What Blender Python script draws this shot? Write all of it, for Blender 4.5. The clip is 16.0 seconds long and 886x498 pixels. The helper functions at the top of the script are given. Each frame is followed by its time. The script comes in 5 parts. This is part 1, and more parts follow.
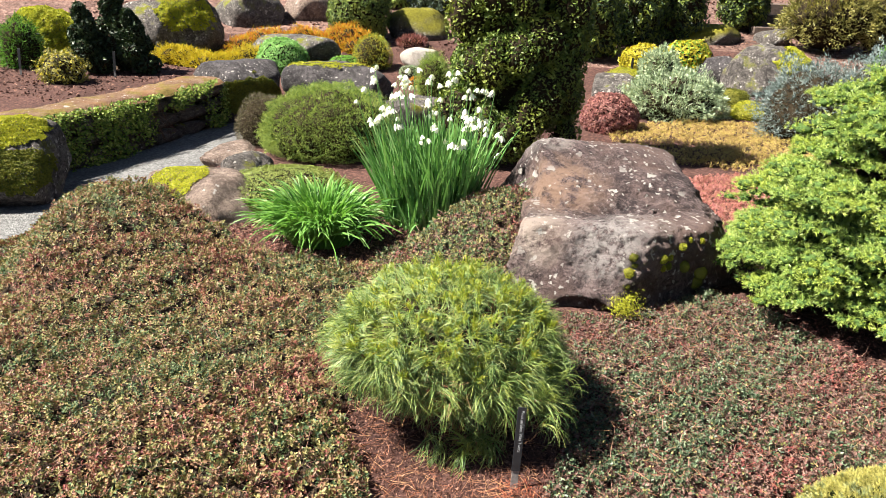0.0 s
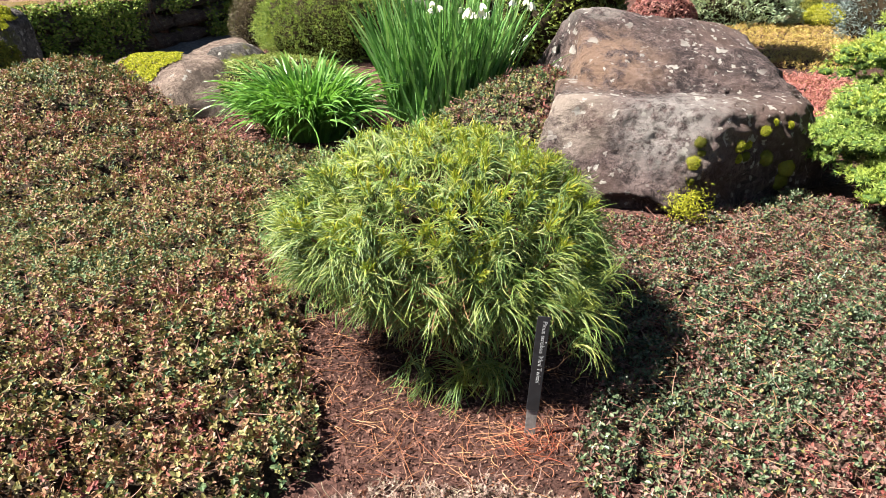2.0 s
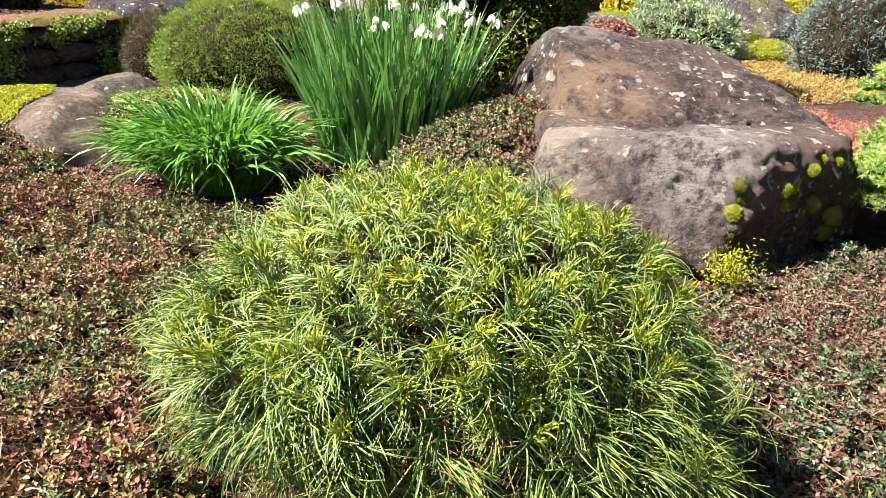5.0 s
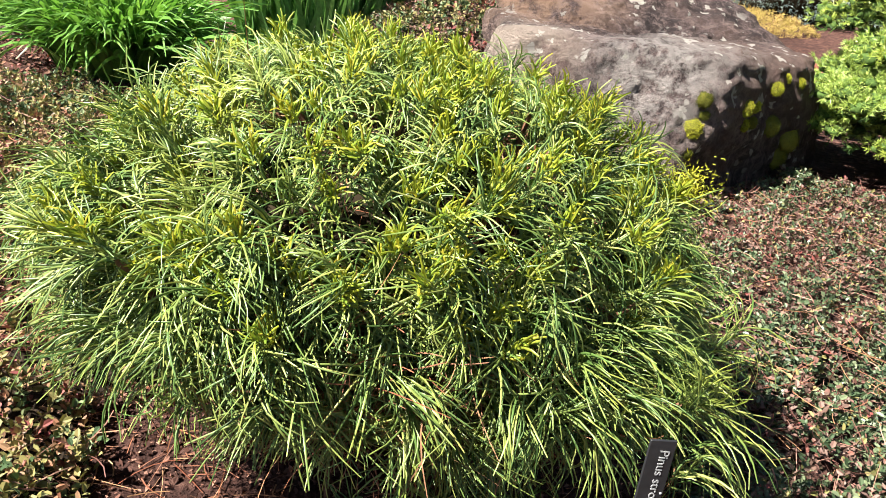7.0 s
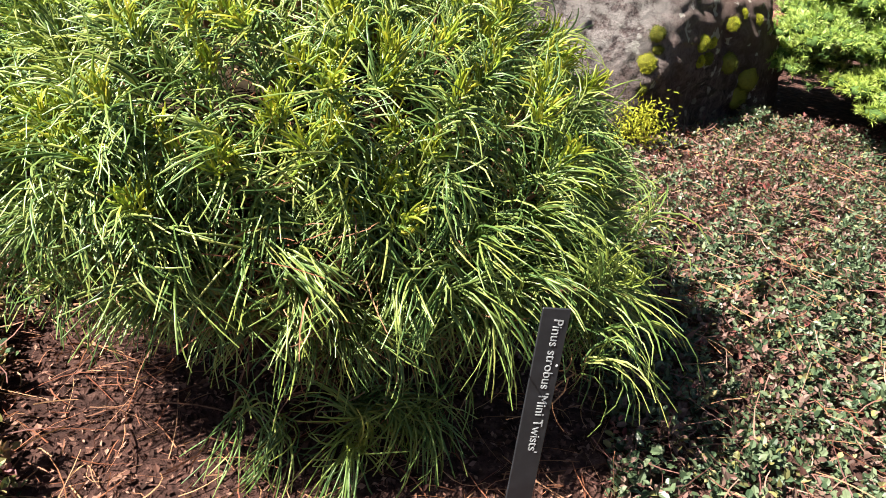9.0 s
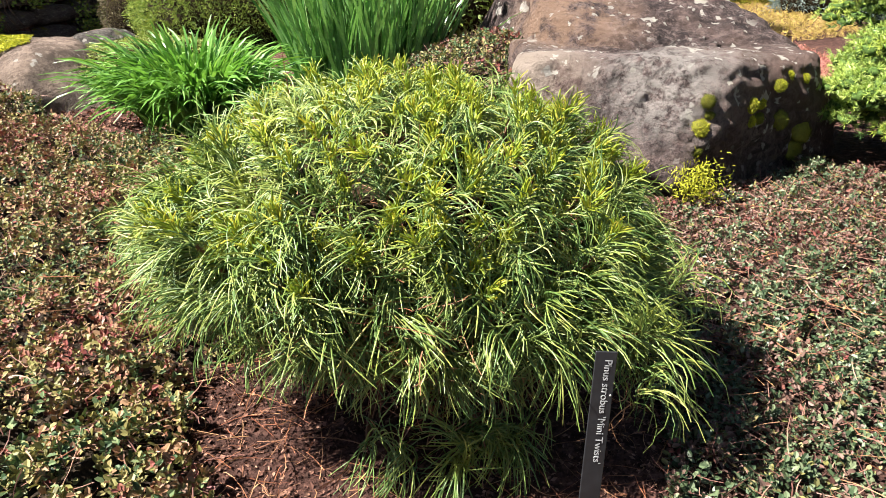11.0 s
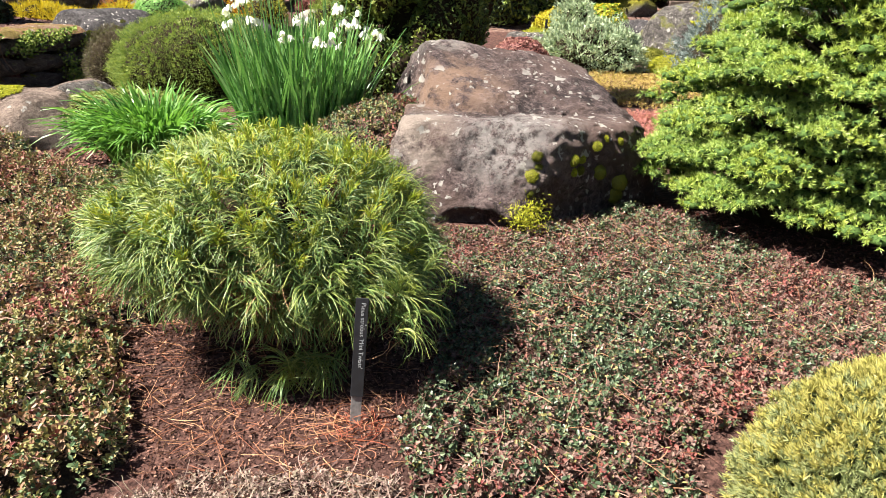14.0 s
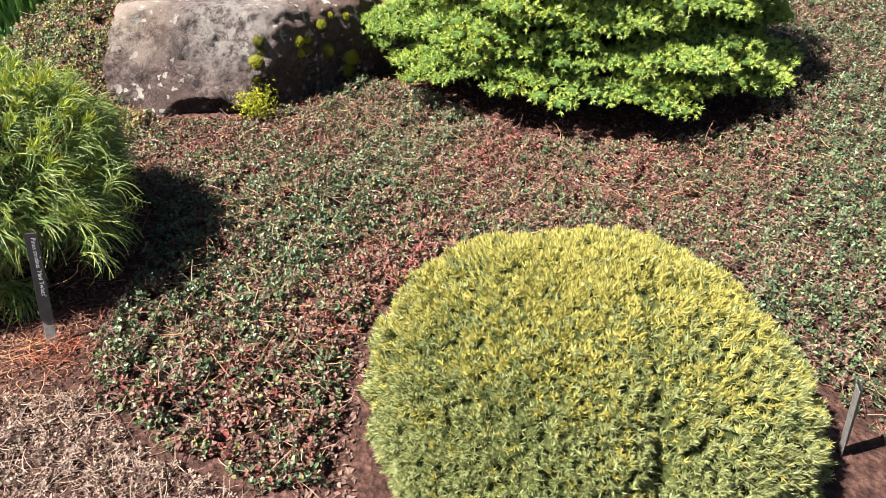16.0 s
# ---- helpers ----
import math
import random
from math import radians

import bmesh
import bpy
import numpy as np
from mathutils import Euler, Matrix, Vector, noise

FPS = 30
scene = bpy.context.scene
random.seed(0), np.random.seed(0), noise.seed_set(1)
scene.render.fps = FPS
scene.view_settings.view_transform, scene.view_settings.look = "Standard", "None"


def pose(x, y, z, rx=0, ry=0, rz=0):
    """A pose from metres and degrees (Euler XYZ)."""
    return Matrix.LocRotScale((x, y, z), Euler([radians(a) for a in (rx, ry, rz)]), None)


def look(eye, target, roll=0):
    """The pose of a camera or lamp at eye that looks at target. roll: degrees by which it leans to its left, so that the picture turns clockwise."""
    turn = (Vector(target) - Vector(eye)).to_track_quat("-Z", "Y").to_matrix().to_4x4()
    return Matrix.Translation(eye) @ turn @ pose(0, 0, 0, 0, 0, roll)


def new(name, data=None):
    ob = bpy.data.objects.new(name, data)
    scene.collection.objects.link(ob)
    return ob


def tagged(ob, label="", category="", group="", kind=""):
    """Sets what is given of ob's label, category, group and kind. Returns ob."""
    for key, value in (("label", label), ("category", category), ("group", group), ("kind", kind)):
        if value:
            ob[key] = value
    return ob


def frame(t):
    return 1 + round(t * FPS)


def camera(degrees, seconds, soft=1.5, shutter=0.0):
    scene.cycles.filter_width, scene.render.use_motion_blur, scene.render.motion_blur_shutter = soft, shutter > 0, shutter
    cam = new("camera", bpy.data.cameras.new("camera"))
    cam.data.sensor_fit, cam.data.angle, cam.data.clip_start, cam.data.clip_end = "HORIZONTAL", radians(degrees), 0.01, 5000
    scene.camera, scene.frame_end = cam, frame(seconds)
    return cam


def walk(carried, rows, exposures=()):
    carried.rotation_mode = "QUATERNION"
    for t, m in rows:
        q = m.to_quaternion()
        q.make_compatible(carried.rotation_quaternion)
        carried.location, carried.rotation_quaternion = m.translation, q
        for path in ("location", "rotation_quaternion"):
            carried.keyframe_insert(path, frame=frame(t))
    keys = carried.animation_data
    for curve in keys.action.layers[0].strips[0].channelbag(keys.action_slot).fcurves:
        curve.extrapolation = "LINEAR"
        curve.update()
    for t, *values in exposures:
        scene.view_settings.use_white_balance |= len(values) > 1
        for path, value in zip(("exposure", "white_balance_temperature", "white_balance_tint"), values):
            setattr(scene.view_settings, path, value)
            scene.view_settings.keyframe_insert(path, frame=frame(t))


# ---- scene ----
cam = camera(61.2, 16.0, soft=0.5)
PATH = [
    (0, (-0.072, -1.948, 1.566), (-0.233, -0.092, 0.838), 1.3),
    (0.5, (-0.015, -1.729, 1.47), (-0.208, 0.084, 0.647), 0.8),
    (1, (-0.016, -1.569, 1.331), (-0.254, 0.226, 0.482), 0.2),
    (1.5, (-0.016, -1.444, 1.193), (-0.283, 0.346, 0.342), -0.4),
    (2, (-0.013, -1.32, 1.057), (-0.261, 0.474, 0.209), 0.9),
    (2.5, (-0.052, -1.21, 0.967), (-0.288, 0.595, 0.138), 1.5),
    (3, (-0.1, -1.081, 0.931), (-0.316, 0.738, 0.127), 1.2),
    (3.5, (-0.154, -0.966, 0.899), (-0.332, 0.866, 0.116), 0.9),
    (4, (-0.191, -0.867, 0.881), (-0.329, 0.984, 0.135), 0.9),
    (4.2, (-0.2, -0.821, 0.88), (-0.32, 1.038, 0.151), 1.1),
    (6.3, (-0.28, -0.508, 0.781), (-0.159, 1.31, -0.043), 4.4),
    (6.5, (-0.281, -0.499, 0.766), (-0.141, 1.305, -0.086), 5.3),
    (7, (-0.275, -0.495, 0.724), (-0.079, 1.286, -0.163), 7.4),
    (7.5, (-0.237, -0.484, 0.684), (0.018, 1.282, -0.219), 8.8),
    (8, (-0.192, -0.486, 0.644), (0.089, 1.264, -0.283), 9.1),
    (8.2, (-0.178, -0.497, 0.626), (0.101, 1.254, -0.299), 8.3),
    (10.3, (-0.163, -0.629, 0.677), (-0.096, 1.165, -0.204), 2.8),
    (10.5, (-0.167, -0.665, 0.697), (-0.136, 1.14, -0.165), 1.8),
    (11, (-0.179, -0.747, 0.762), (-0.198, 1.081, -0.051), 0.3),
    (11.5, (-0.179, -0.841, 0.816), (-0.229, 1.009, 0.059), -0.3),
    (12, (-0.153, -0.957, 0.865), (-0.238, 0.907, 0.145), -0.3),
    (12.5, (-0.091, -1.074, 0.884), (-0.18, 0.794, 0.176), 0.1),
    (13, (-0.028, -1.178, 0.898), (-0.078, 0.696, 0.203), 1.1),
    (13.5, (0.053, -1.27, 0.891), (0.064, 0.604, 0.191), 1.9),
    (14, (0.151, -1.377, 0.913), (0.181, 0.5, 0.223), 2.4),
    (14.5, (0.29, -1.428, 0.98), (0.378, 0.435, 0.257), 0.9),
    (15, (0.402, -1.455, 1.056), (0.617, 0.352, 0.226), -0.2),
    (15.5, (0.481, -1.481, 1.114), (0.782, 0.243, 0.146), 0.5),
    (16, (0.549, -1.515, 1.148), (0.959, 0.126, 0.08), 2.2),
]
walk(cam, [(t, look(eye, target, roll)) for t, eye, target, roll in PATH])

# ---- light ----
SUN_EL = 52.0
sun_from = Vector((-math.cos(radians(SUN_EL)) * 0.985, -math.cos(radians(SUN_EL)) * 0.17, math.sin(radians(SUN_EL))))
world = bpy.data.worlds.new("sky")
scene.world = world
world.use_nodes = True
wn = world.node_tree.nodes
sky = wn.new("ShaderNodeTexSky")
sky.sky_type = "NISHITA"
sky.sun_disc = False
sky.sun_elevation = radians(SUN_EL)
sky.sun_rotation = math.atan2(sun_from.x, sun_from.y)
world.node_tree.links.new(sky.outputs[0], wn["Background"].inputs[0])
wn["Background"].inputs[1].default_value = 0.026
sun = new("sun", bpy.data.lights.new("sun", "SUN"))
sun.data.energy = 5.0
sun.data.angle = radians(0.55)
sun.data.color = (1.0, 0.94, 0.84)
sun.matrix_world = look(sun_from * 20, (0, 0, 0))
scene.view_settings.exposure = 2.06

rng = np.random.default_rng(7)


# ---- materials ----
def rgb(c):
    return (*c, 1.0)


class Graph:
    """A small builder for a node material."""

    def __init__(self, name):
        self.mat = bpy.data.materials.new(name)
        self.mat.use_nodes = True
        self.n = self.mat.node_tree.nodes
        self.out = self.n["Material Output"]
        self.bsdf = self.n["Principled BSDF"]

    def node(self, kind, **props):
        nd = self.n.new(kind)
        for key, value in props.items():
            setattr(nd, key, value)
        return nd

    def link(self, a, b):
        self.mat.node_tree.links.new(a, b)

    def coords(self):
        return self.node("ShaderNodeTexCoord").outputs["Object"]

    def noise(self, scale, detail=4.0, rough=0.55, distort=0.0):
        nd = self.node("ShaderNodeTexNoise")
        nd.inputs["Scale"].default_value = scale
        nd.inputs["Detail"].default_value = detail
        nd.inputs["Roughness"].default_value = rough
        nd.inputs["Distortion"].default_value = distort
        self.link(self.coords(), nd.inputs["Vector"])
        return nd.outputs["Fac"]

    def ramp(self, fac, stops):
        nd = self.node("ShaderNodeValToRGB")
        el = nd.color_ramp.elements
        while len(el) < len(stops):
            el.new(0.5)
        for e, (p, c) in zip(el, stops):
            e.position, e.color = p, rgb(c)
        self.link(fac, nd.inputs["Fac"])
        return nd.outputs["Color"]

    def mask(self, fac, lo, hi):
        nd = self.node("ShaderNodeMapRange")
        nd.inputs["From Min"].default_value = lo
        nd.inputs["From Max"].default_value = hi
        self.link(fac, nd.inputs["Value"])
        return nd.outputs["Result"]

    def mix(self, fac, a, b, blend="MIX"):
        nd = self.node("ShaderNodeMix", data_type="RGBA", blend_type=blend)
        for sock, v in ((nd.inputs[0], fac), (nd.inputs[6], a), (nd.inputs[7], b)):
            if isinstance(v, (int, float)):
                sock.default_value = v
            elif isinstance(v, tuple):
                sock.default_value = rgb(v)
            else:
                self.link(v, sock)
        return nd.outputs[2]

    def times(self, a, b):
        nd = self.node("ShaderNodeMath", operation="MULTIPLY")
        self.link(a, nd.inputs[0])
        if isinstance(b, (int, float)):
            nd.inputs[1].default_value = b
        else:
            self.link(b, nd.inputs[1])
        return nd.outputs[0]

    def bump(self, height, strength, distance):
        nd = self.node("ShaderNodeBump")
        nd.inputs["Strength"].default_value = strength
        nd.inputs["Distance"].default_value = distance
        self.link(height, nd.inputs["Height"])
        self.link(nd.outputs[0], self.bsdf.inputs["Normal"])

    def island(self):
        return self.node("ShaderNodeNewGeometry").outputs["Random Per Island"]

    def done(self, colour, rough=0.8, spec=0.3):
        self.link(colour, self.bsdf.inputs["Base Color"])
        self.bsdf.inputs["Roughness"].default_value = rough
        self.bsdf.inputs["Specular IOR Level"].default_value = spec
        return self.mat


def leaf_material(name, cols, through_light=0.25, rough=0.5, spec=0.35, patch=None, patch_scale=6.0, patch_lo=0.45, patch_hi=0.62):
    """Foliage: each blade has its own colour, with patches of a second tint and some light coming through."""
    g = Graph(name)
    steps = [(i / (len(cols) - 1), c) for i, c in enumerate(cols)]
    col = g.ramp(g.island(), steps)
    if patch:
        col = g.mix(g.mask(g.noise(patch_scale, 3.0), patch_lo, patch_hi), col, g.mix(0.7, col, patch))
    fine = g.ramp(g.noise(90.0, 2.0), [(0.3, (0.8, 0.8, 0.8)), (0.7, (1.15, 1.15, 1.1))])
    col = g.mix(1.0, col, fine, "MULTIPLY")
    mat = g.done(col, rough, spec)
    if through_light:
        tr = g.node("ShaderNodeBsdfTranslucent")
        g.link(g.mix(1.0, col, (1.15, 1.2, 0.75), "MULTIPLY"), tr.inputs["Color"])
        ms = g.node("ShaderNodeMixShader")
        ms.inputs[0].default_value = through_light
        g.link(g.bsdf.outputs[0], ms.inputs[1])
        g.link(tr.outputs[0], ms.inputs[2])
        g.link(ms.outputs[0], g.out.inputs["Surface"])
    return mat


def rock_material(name, dark, mid, light, lichen=0.5, moss=0.0, rust=None, moss_col=(0.24, 0.25, 0.02), stains=()):
    """Weathered stone: mottled colour, pale crusts, stains and, where it grows, moss on what faces up."""
    g = Graph(name)
    col = g.ramp(g.noise(5.5, 10.0, 0.78), [(0.38, dark), (0.5, mid), (0.62, light)])
    col = g.mix(g.mask(g.noise(13.0, 10.0, 0.8, 0.3), 0.50, 0.57), col, g.mix(0.75, col, dark))
    col = g.mix(g.mask(g.noise(70.0, 6.0, 0.75), 0.5, 0.60), col, g.mix(0.85, col, dark))
    col = g.mix(g.times(g.mask(g.noise(45.0, 4.0, 0.6), 0.60, 0.70), 0.5), col, light)
    col = g.mix(g.times(g.mask(g.noise(29.0, 9.0, 0.8, 0.4), 0.51, 0.58), 0.55), col, light)
    col = g.mix(g.times(g.mask(g.noise(19.0, 8.0, 0.8, 0.5), 0.54, 0.60), 0.8), col, dark)
    col = g.mix(g.times(g.mask(g.noise(2.3, 5.0, 0.6), 0.5, 0.62), 0.25), col, light)
    if rust:
        col = g.mix(g.times(g.mask(g.noise(1.9, 4.0), 0.48, 0.66), 0.75), col, rust)
    for (sx, sy, sz), size, tint, amount, speck in stains:
        away = g.node("ShaderNodeVectorMath", operation="DISTANCE")
        g.link(g.coords(), away.inputs[0])
        away.inputs[1].default_value = (sx, sy, sz)
        near = g.mask(away.outputs["Value"], size, size * 0.35)
        near = g.times(near, g.mask(g.noise(speck, 7.0, 0.75), 0.40, 0.54))
        col = g.mix(g.times(near, amount), col, tint)
    if lichen:
        for scale, lo, hi in ((13.0, 0.30, 0.24), (34.0, 0.34, 0.26)):
            vo = g.node("ShaderNodeTexVoronoi")
            vo.inputs["Scale"].default_value = scale
            warp = g.node("ShaderNodeVectorMath", operation="ADD")
            nz = g.node("ShaderNodeTexNoise")
            nz.inputs["Scale"].default_value = scale * 2.2
            g.link(g.coords(), nz.inputs["Vector"])
            sc = g.node("ShaderNodeVectorMath", operation="SCALE")
            sc.inputs["Scale"].default_value = 1.0 / scale
            g.link(nz.outputs["Color"], sc.inputs[0])
            g.link(g.coords(), warp.inputs[0])
            g.link(sc.outputs[0], warp.inputs[1])
            g.link(warp.outputs[0], vo.inputs["Vector"])
            sep0 = g.node("ShaderNodeSeparateColor")
            g.link(vo.outputs["Color"], sep0.inputs[0])
            pick = g.mask(sep0.outputs[0], 0.93 - 0.28 * lichen, 0.97 - 0.28 * lichen)
            crust = g.times(g.mask(vo.outputs["Distance"], lo, hi), pick)
            crust = g.times(crust, g.mask(g.noise(3.0, 2.0), 0.36, 0.52))
            col = g.mix(g.times(crust, 0.85), col, (0.56, 0.53, 0.49))
    if moss:
        geo = g.node("ShaderNodeNewGeometry")
        sep = g.node("ShaderNodeSeparateXYZ")
        g.link(geo.outputs["Normal"], sep.inputs[0])
        up = g.mask(sep.outputs[2], 0.05, 0.6)
        spots = g.mask(g.noise(5.0, 5.0, 0.6), 0.62 - 0.3 * moss, 0.72 - 0.3 * moss)
        mcol = g.ramp(g.noise(40.0, 3.0), [(0.3, tuple(0.5 * v for v in moss_col)), (0.7, moss_col)])
        col = g.mix(g.times(up, spots), col, mcol)
    mat = g.done(col, 0.88, 0.25)
    h = g.mix(0.45, g.noise(14.0, 12.0, 0.78), g.noise(70.0, 8.0, 0.75))
    g.bump(h, 1.0, 0.10)
    return mat


def earth_material(name, dark, mid, light, scale=40.0, dist=0.02):
    g = Graph(name)
    col = g.ramp(g.noise(scale, 7.0, 0.72), [(0.32, dark), (0.52, mid), (0.74, light)])
    col = g.mix(g.mask(g.noise(1.6, 4.0), 0.4, 0.65), col, g.mix(0.5, col, dark))
    vo = g.node("ShaderNodeTexVoronoi")
    vo.inputs["Scale"].default_value = scale * 1.6
    g.link(g.coords(), vo.inputs["Vector"])
    mat = g.done(col, 0.95, 0.15)
    g.bump(g.mix(0.5, g.noise(scale, 8.0, 0.75), vo.outputs["Distance"]), 1.0, dist)
    return mat


def plain_material(name, col, rough=0.6, spec=0.3, var=0.25, scale=30.0):
    g = Graph(name)
    c = g.ramp(g.noise(scale, 5.0, 0.6), [(0.3, tuple(v * (1 - var) for v in col)), (0.7, tuple(min(1, v * (1 + var)) for v in col))])
    return g.done(c, rough, spec)


M_MULCH = earth_material("bark_mulch", (0.018, 0.009, 0.008), (0.085, 0.042, 0.034), (0.22, 0.12, 0.095))
M_HILL = earth_material("hillside_mulch", (0.05, 0.028, 0.024), (0.17, 0.10, 0.08), (0.40, 0.27, 0.22), 12.0, 0.07)
M_GRAVEL = earth_material("grey_gravel", (0.06, 0.06, 0.06), (0.16, 0.158, 0.155), (0.33, 0.325, 0.32), 45.0, 0.02)
M_CHIP = leaf_material("bark_chip", [(0.022, 0.011, 0.009), (0.075, 0.035, 0.028), (0.15, 0.075, 0.058), (0.28, 0.16, 0.12)], 0.0, 0.85, 0.15)
M_DRY = leaf_material("dry_needle", [(0.16, 0.055, 0.032), (0.27, 0.11, 0.06), (0.42, 0.24, 0.13), (0.13, 0.05, 0.036)], 0.1, 0.6, 0.25)
M_BARK = plain_material("grey_brown_bark", (0.11, 0.075, 0.055), 0.9, 0.15, 0.5, 60)
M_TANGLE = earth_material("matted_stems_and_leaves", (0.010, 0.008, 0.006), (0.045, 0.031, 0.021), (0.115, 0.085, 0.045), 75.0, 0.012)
# near-black brown that paints shade behind the outer leaves
M_CORE = plain_material("painted_inner_shade", (0.024, 0.018, 0.011), 0.95, 0.05, 0.5, 50)
M_PINE_BARK = plain_material("red_brown_twigs", (0.15, 0.075, 0.045), 0.85, 0.2, 0.5, 90)
M_PINE = leaf_material("pine_needles", [(0.037, 0.076, 0.018), (0.078, 0.142, 0.036), (0.145, 0.212, 0.052), (0.235, 0.285, 0.072), (0.092, 0.165, 0.052), (0.31, 0.325, 0.092)], 0.13, 0.38, 0.36, (0.27, 0.30, 0.045), 8.0, 0.56, 0.70)
M_PINE_YOUNG = leaf_material("yellow_green_needles", [(0.20, 0.28, 0.03), (0.34, 0.36, 0.035), (0.15, 0.24, 0.03), (0.42, 0.36, 0.04)], 0.25, 0.40, 0.4)
M_BOULDER = rock_material("boulder_stone", (0.028, 0.020, 0.021), (0.108, 0.074, 0.073), (0.26, 0.195, 0.185), 1.0, 0.0, (0.165, 0.105, 0.088), (0.24, 0.25, 0.02),
                          [((-0.32, 0.05, 0.26), 0.32, (0.35, 0.225, 0.16), 0.75, 10.0), ((-0.46, -0.36, 0.16), 0.22, (0.47, 0.385, 0.33), 0.9, 6.0), ((-0.10, -0.46, 0.18), 0.24, (0.50, 0.46, 0.44), 0.6, 24.0), ((-0.36, 0.42, 0.40), 0.16, (0.42, 0.38, 0.35), 0.8, 8.0), ((0.05, -0.35, 0.24), 0.20, (0.46, 0.42, 0.40), 0.4, 30.0)])


# ---- mesh helpers ----
def mesh_of(name, verts, faces, smooth=False):
    """A mesh from arrays of vertices and of equal-sided faces."""
    verts, faces = np.asarray(verts, np.float32), np.asarray(faces, np.int32)
    me = bpy.data.meshes.new(name)
    k = faces.shape[1]
    me.vertices.add(len(verts))
    me.vertices.foreach_set("co", verts.ravel())
    me.loops.add(faces.size)
    me.loops.foreach_set("vertex_index", faces.ravel())
    me.polygons.add(len(faces))
    me.polygons.foreach_set("loop_start", np.arange(0, faces.size, k, dtype=np.int32))
    me.polygons.foreach_set("use_smooth", np.full(len(faces), smooth, bool))
    me.update(calc_edges=True)
    me.validate()
    return me


def solid(name, verts, faces, material, parent=None, label="", smooth=False, kind=""):
    ob = new(name, mesh_of(name, verts, faces, smooth))
    ob.data.materials.append(material)
    if parent:
        ob.parent = parent
    if label:
        ob["label"] = label
    if kind:
        ob["kind"] = kind
    return ob


def thing(name, label, category, at=(0, 0, 0), group="", kind=""):
    ob = new(name)
    ob.location = at
    ob.empty_display_size = 0.05
    return tagged(ob, label, category, group, kind)


def unit(v):
    return v / np.maximum(np.linalg.norm(v, axis=-1, keepdims=True), 1e-9)


def blades(base, way, length, width, bend, segs=4, tip=0.25, face=None, curl=None):
    """Curved tapering blades, one per row: vertices and quads."""
    n = len(base)
    s = np.linspace(0, 1, segs + 1)[None, :, None]
    L = np.reshape(length, (-1, 1, 1)) * np.ones((n, 1, 1))
    p = base[:, None] + way[:, None] * L * s * (1 - 0.2 * s**2) + bend[:, None] * L * s**2
    tang = way[:, None] * (1 - 0.6 * s**2) + 2 * bend[:, None] * s
    if curl is not None:
        p = p + curl[:, None] * L * np.sin(5.2 * s)
        tang = tang + curl[:, None] * 5.2 * np.cos(5.2 * s)
    if face is None:
        face = rng.normal(size=(n, 3))
    side = unit(np.cross(tang, face[:, None] * np.ones((1, segs + 1, 1))))
    w = np.reshape(width, (-1, 1, 1)) * (1 - (1 - tip) * s**2) * 0.5
    v = np.stack([p - side * w, p + side * w], 2).reshape(-1, 3)
    k = (segs + 1) * 2
    q = np.array([[2 * i, 2 * i + 1, 2 * i + 3, 2 * i + 2] for i in range(segs)])
    f = (np.arange(n)[:, None, None] * k + q[None]).reshape(-1, 4)
    return v, f


def needles_of(base, way, length, width, turn, theta, face, segs=5, tip=0.45, drop=0.0):
    """Needles bent into arcs: each sets out along way and swings by theta towards turn. A ridge along the middle lets them shade like round ones."""
    n = len(base)
    s = np.linspace(0, 1, segs + 1)[None, :, None]
    L, th, dr = (np.reshape(np.broadcast_to(q, n), (-1, 1, 1)) for q in (length, theta, drop))
    turn = unit(turn - way * (turn * way).sum(1, keepdims=True))
    down = np.array([0, 0, -1.0])
    p = base[:, None] + L / th * (way[:, None] * np.sin(th * s) + turn[:, None] * (1 - np.cos(th * s))) + down * L * dr * s**2
    tang = way[:, None] * np.cos(th * s) + turn[:, None] * np.sin(th * s) + down * 2 * dr * s
    side = unit(np.cross(tang, face[:, None] * np.ones((1, segs + 1, 1))))
    ridge = unit(np.cross(side, tang))
    w = np.reshape(width, (-1, 1, 1)) * (1 - (1 - tip) * s**3) * 0.5
    v = np.stack([p - side * w, p + ridge * w * 0.9, p + side * w], 2).reshape(-1, 3)
    k = (segs + 1) * 3
    q = np.array([[3 * i + j, 3 * i + j + 1, 3 * i + j + 4, 3 * i + j + 3] for i in range(segs) for j in (0, 1)])
    return v, (np.arange(n)[:, None, None] * k + q[None]).reshape(-1, 4)


